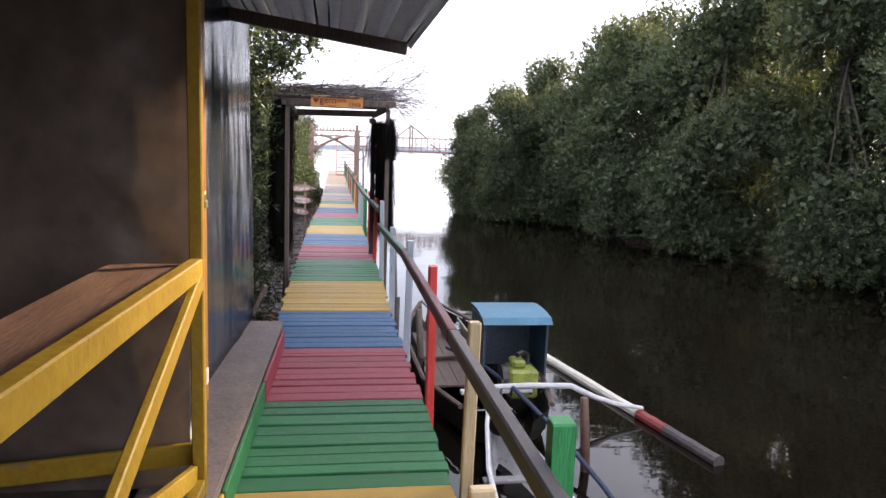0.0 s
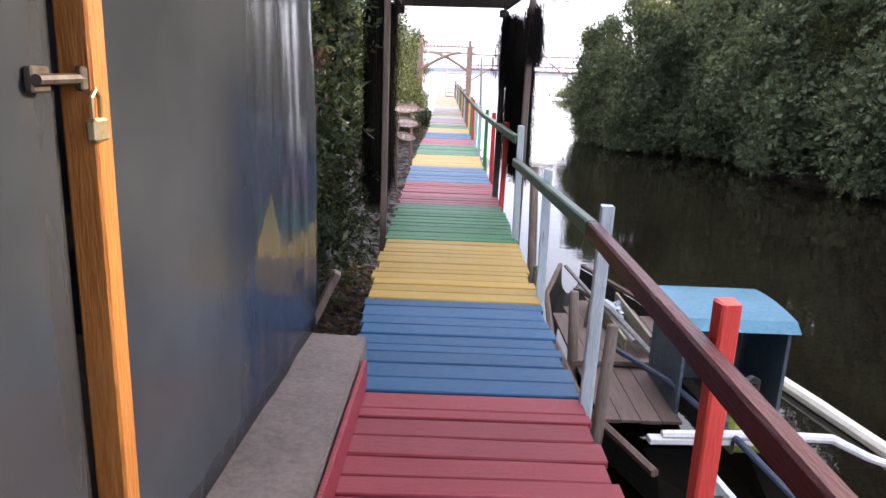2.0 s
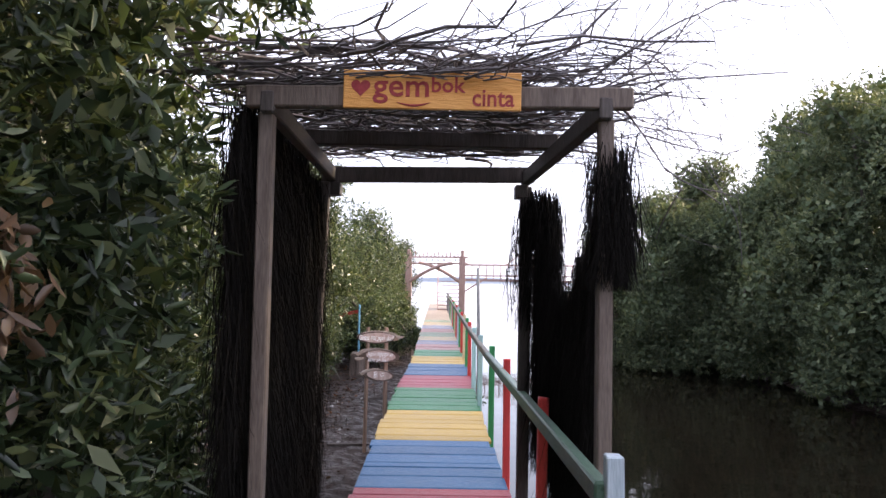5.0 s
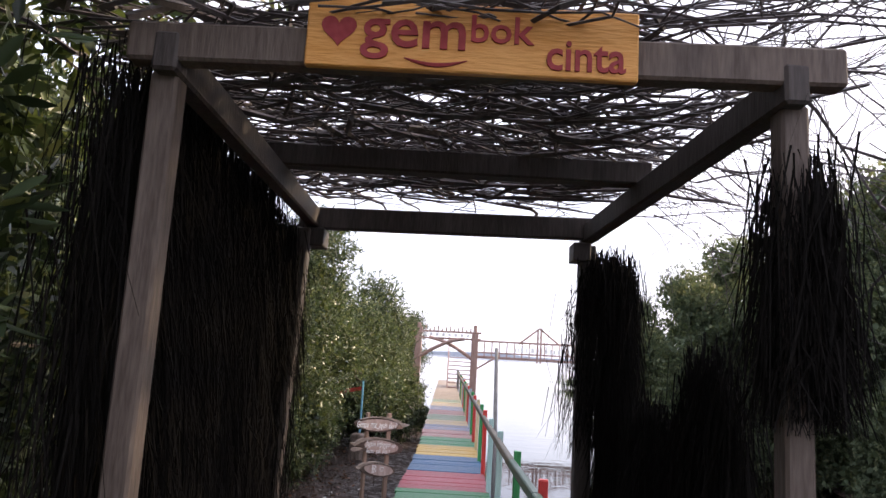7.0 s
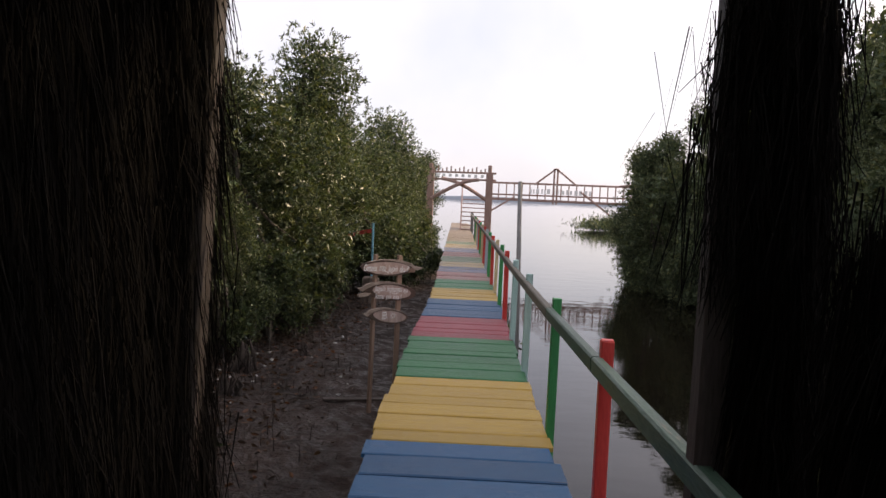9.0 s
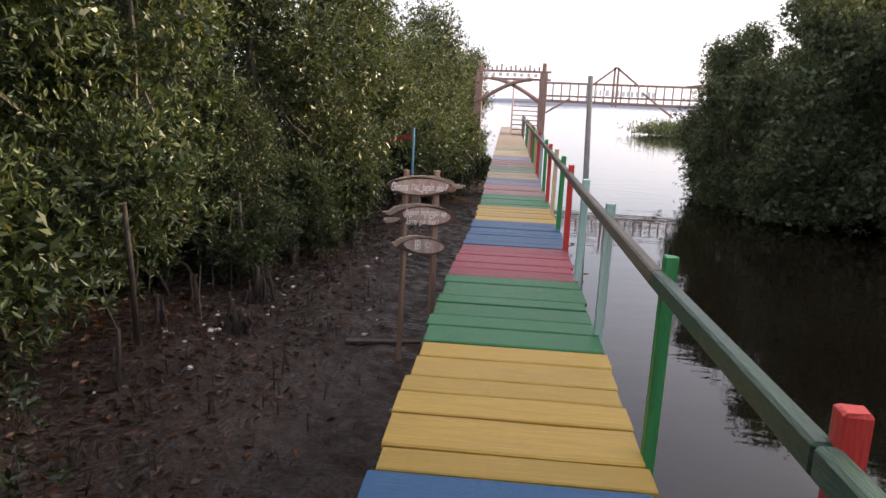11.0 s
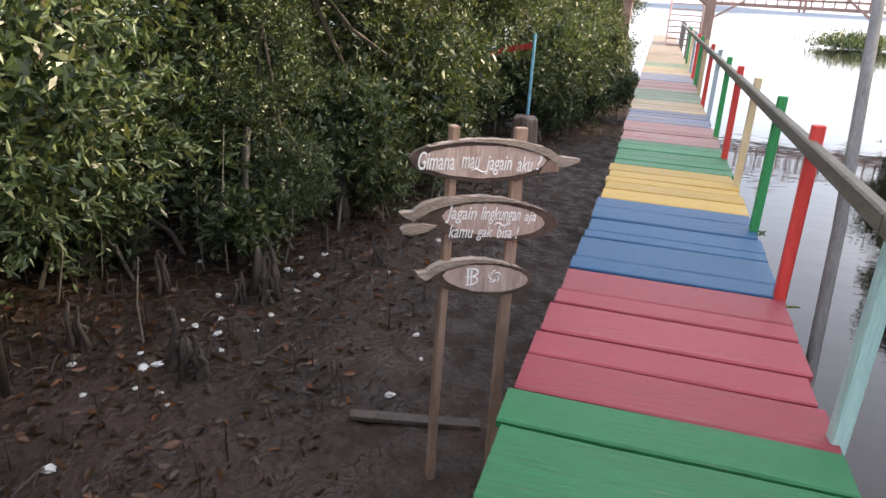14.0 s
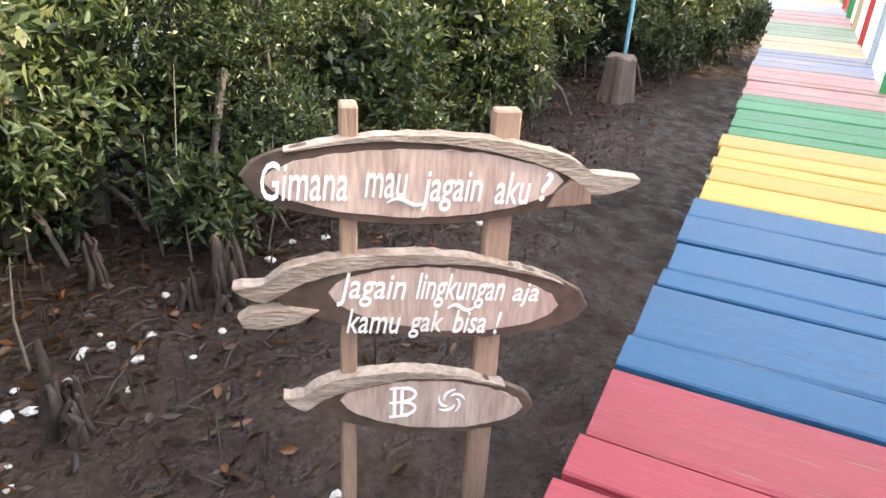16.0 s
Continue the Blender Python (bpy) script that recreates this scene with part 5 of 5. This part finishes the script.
def canoe():
    g = empty("canoe", 1.45, 6.0, -1.1)
    off = Matrix.Translation((-1.45, -6.0, 1.1))
    bm = hull(bmesh.new(), [(7.55, 1.42, 0.02, -0.72, -0.8), (7.1, 1.42, 0.12, -0.78, -1.1), (6.4, 1.4, 0.24, -0.82, -1.2), (5.2, 1.36, 0.32, -0.84, -1.25), (3.8, 1.36, 0.3, -0.84, -1.25), (2.8, 1.38, 0.12, -0.8, -1.1)])
    bm.transform(off)
    part("hull", bm, M_WHITE, g, "chipped white narrow hull")
    bm = bmesh.new()
    box(bm, 1.38, 6.95, -0.775, 1.46, 7.4, -0.765, 0.002)
    bm.transform(off)
    part("bow_slot", bm, M_OILY, g, "dark slot in the bow")
    for y in (6.3, 5.2, 4.2):
        bm = bmesh.new()
        beam(bm, (1.1, y, -0.85), (1.66, y, -0.85), 0.09, 0.025)
        bm.transform(off)
        part("thwart", bm, M_P_GREY, g)
    bm = bmesh.new()
    box(bm, 1.2, 3.4, -1.13, 1.6, 6.6, -1.1, 0.004)
    bm.transform(off)
    part("bottom_board", bm, M_P_GREY, g, "grey wet bottom board")
    for s in (-1, 1):
        bm = bmesh.new()
        tube(bm, [(1.42 + s * 0.02, 7.52, -0.71), (1.42 + s * 0.12, 7.1, -0.77), (1.4 + s * 0.24, 6.4, -0.81), (1.36 + s * 0.32, 5.2, -0.83), (1.36 + s * 0.3, 3.8, -0.83)], 0.02, 6)
        bm.transform(off)
        part("gunwale", bm, M_WHITE, g)
    return tagged(g, "narrow white canoe moored beside the boardwalk", "canoe")


canoe()

for x, y, z1, lean, m in ((0.95, 8.0, -0.05, 3, M_TIMBER), (0.92, 9.1, -0.2, -3, M_TIMBER), (0.72, 10.05, 0.6, -2, M_TIMBER), (0.75, 9.75, -0.2, 2, M_BARK), (2.05, 6.9, -0.45, -4, M_COUNTER)):
    bm = bmesh.new()
    tube(bm, [(0, 0, -1.5), (0.01, 0.01, -0.8), (0.0, 0.0, z1)], [0.045, 0.042, 0.036], 8)
    ob = part("mooring_stake", bm, m, smooth=True)
    ob.matrix_world = pose(x, y, 0, 0, lean, 0)
    tagged(ob, "rough brown wooden stake standing in the water", "stake", "mooring stakes")
bm = bmesh.new()
tube(bm, [(0.68, 18.08, -1.4), (0.67, 18.4, 0.4), (0.66, 18.74, 1.64)], [0.03, 0.028, 0.024], 8)
tagged(part("tall_pole", bm, M_P_GREY, smooth=True), "tall thin grey pole tied beside the railing", "pole")
bm = bmesh.new()
box(bm, 0.57, 4.3, 0.0, 0.69, 4.36, 0.12, 0.01)
tagged(part("post_stub", bm, M_P_CREAM), "short cream painted post stub at the deck edge", "post")

# ---- far end: arched gate, stairs and footbridge ----
M_FARWOOD = surface("faded reddish far timber", (0.26, 0.16, 0.13), (0.42, 0.29, 0.25), scale=2.5, fine=14, stretch=UP)


def far_gate():
    g = empty("arched_gate", 0, 36.6, 0)

    def add(name, bm, label="", m=M_FARWOOD):
        bm.transform(Matrix.Translation((0, -36.6, 0)))
        return part(name, bm, m, g, label)

    for x in (-1.15, 1.06):
        bm = bmesh.new()
        box(bm, x - 0.13, 36.5, -1.5, x + 0.13, 36.7, 2.35, 0.01)
        add("post", bm)
        bm = bmesh.new()
        box(bm, x - 0.07, 36.53, 2.35, x + 0.07, 36.67, 2.68, 0.02)
        add("finial", bm)
    for z in (2.1, 2.36):
        bm = bmesh.new()
        beam(bm, (-1.4, 36.6, z), (1.3, 36.6, z + 0.03), 0.1, 0.07)
        add("top_beam", bm)
    for i in range(15):
        x = -1.2 + i * 0.16
        bm = bmesh.new()
        box(bm, x - 0.025, 36.57, 2.39, x + 0.025, 36.63, 2.5 + 0.05 * (i % 3), 0.005)
        add("picket", bm)
    for i in range(8):
        bm = bmesh.new()
        x = -0.9 + i * 0.24
        box(bm, x - 0.06, 36.55, 2.2, x + 0.05, 36.57, 2.31)
        add("letter_bar", bm, "white illegible lettering", M_INK)
    for s in (-1, 1):
        bm = bmesh.new()
        tube(bm, [(-0.05 + s * (1.05 - 1.75 * t), 36.55 + 0.05 * s, 1.35 + 0.78 * math.sin(t * 1.45)) for t in np.linspace(0, 1, 9)], 0.07, 7)
        add("arch_branch", bm, "bowed branch")
    return tagged(g, "reddish timber arched gate over the boardwalk", "gate")


far_gate()


def footbridge():
    g = empty("footbridge", 4.5, 44, 0)

    def add(name, bm, label="", m=M_FARWOOD):
        bm.transform(Matrix.Translation((-4.5, -44, 0)))
        return part(name, bm, m, g, label)

    bm = bmesh.new()
    box(bm, 1.3, 43.6, 1.4, 13, 44.6, 1.52, 0.01)
    add("deck", bm)
    for y in (43.65, 44.55):
        for z in (1.68, 2.24):
            bm = bmesh.new()
            beam(bm, (1.3, y, z), (13, y, z + 0.1), 0.06, 0.07)
            add("rail", bm)
    for i in range(30):
        x = 1.45 + i * 0.37
        bm = bmesh.new()
        box(bm, x - 0.025, 43.63, 1.5, x + 0.025, 43.68, 2.26)
        add("baluster", bm)
    for x0, z0, x1, z1 in ((3.5, 2.2, 4.5, 3.0), (5.55, 2.2, 4.5, 3.0), (4.42, 1.3, 4.42, 3.0), (4.58, 1.3, 4.58, 3.0), (5.7, 1.95, 7.1, 0.95), (1.2, 0.7, 2.6, 1.6), (7.5, 2.3, 9.0, 2.5)):
        bm = bmesh.new()
        beam(bm, (x0, 43.6, z0), (x1, 43.6, z1), 0.08, 0.08)
        add("brace", bm)
    for x in (1.35, 9.5, 12.5):
        for y in (43.7, 44.5):
            bm = bmesh.new()
            box(bm, x - 0.09, y - 0.09, -1.6, x + 0.09, y + 0.09, 1.5)
            add("pier", bm)
    rnd = random.Random(4)
    x = 3.3
    while x < 6.2:
        w = rnd.uniform(0.06, 0.16)
        bm = bmesh.new()
        box(bm, x, 43.58, 1.78, x + w, 43.6, 1.98 + rnd.uniform(0, .06))
        add("letter_bar", bm, "white illegible lettering", M_INK)
        x += w + rnd.uniform(0.03, 0.12)
    return tagged(g, "high wooden footbridge with peaked truss over the creek", "bridge")


footbridge()
st = tagged(empty("stair_ramp", 0.4, 42, 0), "wooden stair with handrails up to the footbridge", "stairs")
for i in range(8):
    bm = bmesh.new()
    box(bm, -0.3, i * 0.22 - 1.0, 0.02 + i * 0.19, 0.75, i * 0.22 - 0.76, 0.06 + i * 0.19, 0.004)
    part("step", bm, M_FARWOOD, st)
for x in (-0.32, 0.78):
    bm = bmesh.new()
    beam(bm, (x, -1.1, -0.1), (x, 0.8, 1.5), 0.06, 0.14)
    part("stringer", bm, M_FARWOOD, st)
    bm = bmesh.new()
    beam(bm, (x, -1.1, 0.8), (x, 0.8, 2.3), 0.06, 0.06)
    part("handrail", bm, M_FARWOOD, st)
rng = np.random.default_rng(77)
n = 5000
base = np.stack([rng.normal(14.7, 1.35, n), rng.normal(77.5, 1.3, n), WATER_Z + 0.05 + np.abs(rng.normal(0, 0.45, n))], 1)
tagged(mesh_object("reed_islet", leaves(rng, base, rng.normal(size=(n, 3)) + [0, 0, 1.2], 0.4, 0.07), LEAF_FACES, M_LEAF), "low green reed islet in open water", "reeds", kind="stuff")
# the distance haze is put into the hills' pale blue colour
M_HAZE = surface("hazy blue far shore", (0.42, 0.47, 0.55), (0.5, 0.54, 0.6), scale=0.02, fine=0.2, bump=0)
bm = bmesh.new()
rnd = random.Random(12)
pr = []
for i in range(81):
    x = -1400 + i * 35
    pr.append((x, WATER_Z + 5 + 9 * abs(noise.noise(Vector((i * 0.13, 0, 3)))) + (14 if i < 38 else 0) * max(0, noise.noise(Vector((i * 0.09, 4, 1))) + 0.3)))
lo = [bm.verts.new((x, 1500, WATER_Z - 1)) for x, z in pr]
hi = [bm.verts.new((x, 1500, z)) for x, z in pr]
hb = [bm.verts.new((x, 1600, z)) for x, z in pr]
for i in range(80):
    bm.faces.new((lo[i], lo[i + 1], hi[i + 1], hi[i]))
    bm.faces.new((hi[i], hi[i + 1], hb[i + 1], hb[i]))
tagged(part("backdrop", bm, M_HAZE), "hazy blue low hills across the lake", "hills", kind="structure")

# ---- on the mud ----
M_LITTER = surface("white plastic litter", (0.36, 0.35, 0.33), (0.66, 0.65, 0.63), rough=0.5, scale=20, fine=60)
M_ROOT = surface("dark muddy roots", (0.018, 0.013, 0.011), (0.06, 0.045, 0.037), scale=8, fine=50)
M_GREYSTUMP = surface("grey weathered stump", (0.025, 0.019, 0.016), (0.085, 0.066, 0.055), stretch=(6, 6, 1), scale=3, fine=20, bump=0.6)


def on_mud(x, y):
    return max(mud_height(x, y), WATER_Z)


def stake(x, y, z1, r, lean, seed, label="thin weathered stake in the mud", m=M_GREYSTUMP):
    bm = bmesh.new()
    z0 = mud_height(x, y)
    tube(bm, [(0, 0, -0.2), (0.01, 0, (z1 - z0) * 0.5), (0, 0.01, z1 - z0)], [r, r * 0.95, r * 0.8], 7)
    ob = part("stake", bm, m, smooth=True)
    ob.matrix_world = pose(x, y, z0, lean * 0.5, lean, seed * 40)
    return tagged(ob, label, "stake", "stakes in the mud")


stake(-3.42, 17.79, 0.34, 0.03, -2, 1)
stake(-1.85, 12.6, -0.1, 0.022, 3, 2)
stake(-3.1, 16.9, -0.55, 0.02, 8, 3)


def stump(x, y, h, r, seed):
    rnd = random.Random(seed)
    z0 = mud_height(x, y)
    g = bmesh.new()
    for k in range(rnd.randint(6, 9)):
        a = rnd.uniform(0, math.tau)
        f = rnd.uniform(0.3, 1.0)
        dx, dy = math.cos(a) * r * f, math.sin(a) * r * f
        hh = h * rnd.uniform(0.3, 1.0)
        w = r * rnd.uniform(0.2, 0.42)
        tube(g, [(dx * 2.0, dy * 2.0, -0.08), (dx * 1.2 + rnd.gauss(0, .012), dy * 1.2, hh * 0.3), (dx + rnd.gauss(0, .018), dy + rnd.gauss(0, .018), hh * 0.7), (dx + rnd.gauss(0, .02), dy, hh * 0.93), (dx, dy, hh)], [w * 1.6, w, w * 0.9, w * 0.6, w * 0.15], 6)
    ob = part("tree_stump", g, M_GREYSTUMP, smooth=True)
    ob.matrix_world = pose(x, y, z0)
    return tagged(ob, "splintered grey mangrove stump in the mud", "stump", "stumps in the mud")


for i, (x, y, h, r) in enumerate(((-2.9, 19.75, 0.52, 0.13), (-2.8, 19.58, 0.42, 0.1), (-3.0, 19.5, 0.36, 0.08), (-2.74, 18.5, 0.55, 0.12), (-2.6, 18.4, 0.4, 0.08), (-3.1, 20.0, 0.4, 0.07), (-3.35, 20.1, 0.38, 0.06), (-2.3, 20.6, 0.3, 0.05), (-3.5, 18.4, 0.45, 0.07), (-3.6, 19.4, 0.5, 0.06))):
    stump(x, y, h * 0.8, r * 0.72, i + 30)
bm = bmesh.new()
tube(bm, [(-2.0, 26.3, -1.1), (-2.0, 26.3, -0.2), (-2.0, 26.28, 0.75)], 0.026, 7)
tagged(part("flag_pole", bm, M_BOATBLUE), "thin blue pole behind the stump", "pole")
bm = bmesh.new()
fv = [[bm.verts.new((-2.03 - 0.13 * i, 26.28 + 0.03 * math.sin(i), 0.62 - 0.03 * i - 0.09 * j)) for i in range(7)] for j in range(2)]
for i in range(6):
    bm.faces.new((fv[0][i], fv[0][i + 1], fv[1][i + 1], fv[1][i]))
bmesh.ops.solidify(bm, geom=bm.faces, thickness=0.003)
tagged(part("red_flag", bm, M_FLOATRED), "small limp red flag on a blue pole", "flag")
# broad cut stump with a flat pale top and split buttresses
rnd = random.Random(19)
bm = bmesh.new()
prev = None
for z, r in ((-0.15, 0.25), (0.08, 0.215), (0.3, 0.195), (0.56, 0.185), (0.585, 0.17)):
    ring = []
    for k in range(20):
        a = k * math.tau / 20
        f = r * (1 + 0.16 * math.cos(5 * a + 0.5) * (1 - min(z, 0.5)) + rnd.uniform(-.03, .03))
        ring.append(bm.verts.new((math.cos(a) * f, math.sin(a) * f, z + (0.02 * math.sin(3 * a) if z > 0.5 else 0))))
    if prev:
        for k in range(20):
            bm.faces.new((prev[k], prev[(k + 1) % 20], ring[(k + 1) % 20], ring[k]))
    prev = ring
bm.faces.new(prev)
ob = part("tree_stump", bm, M_TIMBER, smooth=False)
ob.matrix_world = pose(-1.98, 26.0, mud_height(-1.98, 26.0))
tagged(ob, "broad pale cut stump with a flat top in mud", "stump", "stumps in the mud")
for x, y, ang, ln in ((-1.2, 18.45, 16, 0.75),):
    bm = bmesh.new()
    box(bm, -ln / 2, -0.04, -0.01, ln / 2, 0.04, 0.02, 0.004)
    ob = part("loose_board", bm, M_GREYSTUMP)
    ob.matrix_world = pose(x, y, on_mud(x, y) + 0.02, 0, 2, ang)
    tagged(ob, "muddy loose board lying on the mud", "board", "loose boards")

# breathing roots, fallen leaves, litter
rnd = random.Random(41)
bm = bmesh.new()
for i in range(1000):
    x, y = -0.9 - rnd.random() ** 0.6 * 4.2, rnd.uniform(12.2, 27)
    if x > -1.6 and rnd.random() < 0.7:
        continue
    z = mud_height(x, y)
    h = rnd.uniform(0.04, 0.2)
    tube(bm, [(x, y, z - 0.03), (x + rnd.gauss(0, .012), y + rnd.gauss(0, .012), z + h)], [0.008, 0.003], 4)
for i in range(420):
    x, y = -1.0 - rnd.random() ** 0.6 * 3.6, rnd.uniform(13, 26)
    z = mud_height(x, y) + 0.012
    a, ln = rnd.uniform(0, math.tau), rnd.uniform(0.08, 0.35)
    tube(bm, [(x, y, z), (x + math.cos(a) * ln * .5, y + math.sin(a) * ln * .5, z + rnd.uniform(0, .03)), (x + math.cos(a) * ln, y + math.sin(a) * ln, z)], [0.005, 0.006, 0.003], 4)
tagged(part("breathing_roots", bm, M_ROOT), "short breathing roots and fallen twigs on mud", "roots", kind="stuff")
rng = np.random.default_rng(9)


def leaf_litter(x, y, material, label):
    z = np.array([mud_height(a, b) + 0.012 for a, b in zip(x, y)])
    out = np.stack([rng.normal(size=len(x)), rng.normal(size=len(x)), rng.normal(0, 0.16, len(x))], 1)
    tagged(mesh_object("fallen_leaves", leaves(rng, np.stack([x, y, z], 1), out, 0.085, 0.036), LEAF_FACES, material), label, "leaves", kind="stuff")


leaf_litter(-1.2 - rng.uniform(0, 1, 6200) ** 0.55 * 3.8, rng.uniform(13, 28, 6200), M_DRYLEAF, "dry brown and red leaves scattered over mud")
leaf_litter(-0.75 - rng.uniform(0, 1, 2600) * 1.5, rng.uniform(7.4, 12.4, 2600), M_DEADLEAF, "pale withered leaves thick on the bank")
for i in range(36):
    if i < 22:
        x, y = rnd.gauss(-2.95, 0.3), rnd.gauss(19.1, 0.7)
    else:
        x, y = rnd.uniform(-3.4, -1.3), rnd.uniform(16, 23)
    bm = bmesh.new()
    r = rnd.uniform(0.012, 0.034)
    bmesh.ops.create_icosphere(bm, subdivisions=2, radius=r)
    for q in bm.verts:
        q.co = Vector((q.co.x * rnd.uniform(0.7, 1.5), q.co.y * rnd.uniform(0.7, 1.5), q.co.z * rnd.uniform(0.3, 0.9)))
    ob = part("litter_scrap", bm, M_LITTER)
    ob.matrix_world = pose(x, y, mud_height(x, y) + r * 0.3, rnd.uniform(-20, 20), rnd.uniform(-20, 20), rnd.uniform(0, 360))
    tagged(ob, "crumpled white plastic scrap on the mud", "litter", "plastic scraps")

# leafy sprigs that stand in the water beside the railing
for k, (x, y) in enumerate(((0.74, 19.9), (0.8, 21.4), (0.7, 22.6))):
    root = empty("mangrove_sprig", x, y, WATER_Z)
    rng = np.random.default_rng(300 + k)
    bm = bmesh.new()
    tube(bm, [(0, 0, -0.2), (0.03, 0.02, 0.25), (0.02, 0.05, 0.5)], [0.008, 0.007, 0.004], 5)
    part("stem", bm, M_BARK, root)
    base = np.array([0.02, 0.05, 0.5]) + rng.normal(size=(26, 3)) * [0.06, 0.06, 0.08]
    mesh_object("leaf_tuft", leaves(rng, base, rng.normal(size=(26, 3)) + [0, 0, 0.5], 0.11, 0.035), LEAF_FACES, M_LEAF, root)
    tagged(root, "small green mangrove sprig standing in the creek", "plant", "sprigs beside the railing")

# ---- boardwalk planks ----
BANDS = [-1.9, -0.6, 0.7, 2.0, 3.3, 4.6, 5.76, 6.93, 8.2, 9.75, 11.33, 12.8, 14.25, 15.7, 17.3, 18.55, 20.0, 21.15, 22.35, 23.6, 24.65, 25.75, 27.1, 28.6, 30.1, 31.6]
ORDER = [M_BLUE, M_YELLOW, M_GREEN, M_RED]
ORDER_GLARE = [M_BLUE_GLARE, M_YELLOW_GLARE, M_GREEN_GLARE, M_RED_GLARE]
deck = tagged(empty("boardwalk", 0, 0, 0), "plank boardwalk painted in green, red, blue and yellow bands", "boardwalk", kind="structure")


def plank_mesh(seed):
    rnd = random.Random(seed)
    bm = bmesh.new()
    xs = [-0.53, -0.18, 0.2, 0.53]
    rings = []
    j0, j1 = rnd.uniform(-.015, .015), rnd.uniform(-.015, .015)
    for i, x in enumerate(xs):
        x += (j0 if i == 0 else j1 if i == 3 else 0)
        e = rnd.uniform(-0.012, 0.012)
        zt = rnd.uniform(-0.002, 0.001)
        prof = [(-0.5 + e, -0.028), (-0.5 + e, -0.006), (-0.46 + e, zt), (0.46 + e, zt), (0.5 + e, -0.006), (0.5 + e, -0.028)]
        rings.append([bm.verts.new((x, y, z)) for y, z in prof])
    for a, b in zip(rings, rings[1:]):
        for k in range(6):
            bm.faces.new((a[k], b[k], b[(k + 1) % 6], a[(k + 1) % 6]))
    bm.faces.new(rings[0])
    bm.faces.new(rings[-1][::-1])
    bmesh.ops.recalc_face_normals(bm, faces=bm.faces)
    me = bpy.data.meshes.new("plank")
    bm.to_mesh(me)
    bm.free()
    me.materials.append(M_GREEN)
    return me


def edges(y):
    """Left and right edge of the walk, which narrows a little on the way."""
    left = float(np.interp(y, [4.5, 7.1, 7.3, 8.5, 14, 17.3, 20, 22, 33], [-0.47, -0.42, -0.5, -0.53, -0.53, -0.49, -0.42, -0.4, -0.4]))
    return left, float(np.interp(y, [5, 8, 10, 14, 20], [0.55, 0.53, 0.56, 0.53, 0.55]))


PLANKS = [plank_mesh(s) for s in range(8)]
prnd = random.Random(3)
# the colour belongs to the band, so it sits on the object's slot
for i, (y0, y1) in enumerate(zip(BANDS, BANDS[1:] + [33.0])):
    # from 21.5 m on, the band colours have the sky glare painted in
    mat = (ORDER if y0 < 21.5 else ORDER_GLARE)[(i + 1) % 4]
    pitch = 0.135 if y0 < 12.7 else 0.255
    n = max(2, round((y1 - y0) / pitch))
    cuts = [y0 + (y1 - y0) * (k + (prnd.uniform(-0.26, 0.26) if 0 < k < n else 0)) / n for k in range(n + 1)]
    for a, b in zip(cuts, cuts[1:]):
        ob = new("plank", PLANKS[prnd.randrange(8)])
        ob.parent = deck
        ob.material_slots[0].link = "OBJECT"
        ob.material_slots[0].material = mat
        w = b - a - prnd.uniform(0.008, 0.021)
        left, right = edges((a + b) / 2)
        ob.matrix_basis = Matrix.Translation(((left + right) / 2 + prnd.uniform(-.006, .006), (a + b) / 2, prnd.uniform(-0.003, 0.003))) @ pose(0, 0, 0, 0, 0, prnd.uniform(-0.35, 0.35)) @ Matrix.Diagonal(((right - left) / 1.06, w, 1, 1))
for k in range(64):
    y = 33.13 + k * 0.26
    ob = new("plank", PLANKS[prnd.randrange(8)])
    ob.parent = deck
    ob.material_slots[0].link = "OBJECT"
    ob.material_slots[0].material = M_BAREWOOD
    ob.matrix_basis = Matrix.Translation((0.08 + prnd.uniform(-.01, .01), y, prnd.uniform(-0.003, 0.003))) @ Matrix.Diagonal((0.9, 0.248, 1, 1))
for x, w in ((-0.34, 0.06), (0.42, 0.06), (-0.04, 0.24)):
    bm = bmesh.new()
    beam(bm, (x, -2.2, -0.085), (x, 51, -0.085), w, 0.11)
    part("joist", bm, M_DARKWOOD, deck)
for k in range(26):
    y = -1 + 2.0 * k
    bm = bmesh.new()
    beam(bm, (-0.4, y, -0.19), (0.55, y, -0.19), 0.07, 0.09)
    part("cross_beam", bm, M_DARKWOOD, deck)
    for x in (-0.33, 0.47):
        bm = bmesh.new()
        tube(bm, [(x, y + .06, -1.6), (x + 0.01, y + .06, -0.8), (x, y + .06, -0.05)], [0.05, 0.048, 0.045], 8)
        part("pile", bm, M_BARK, deck)
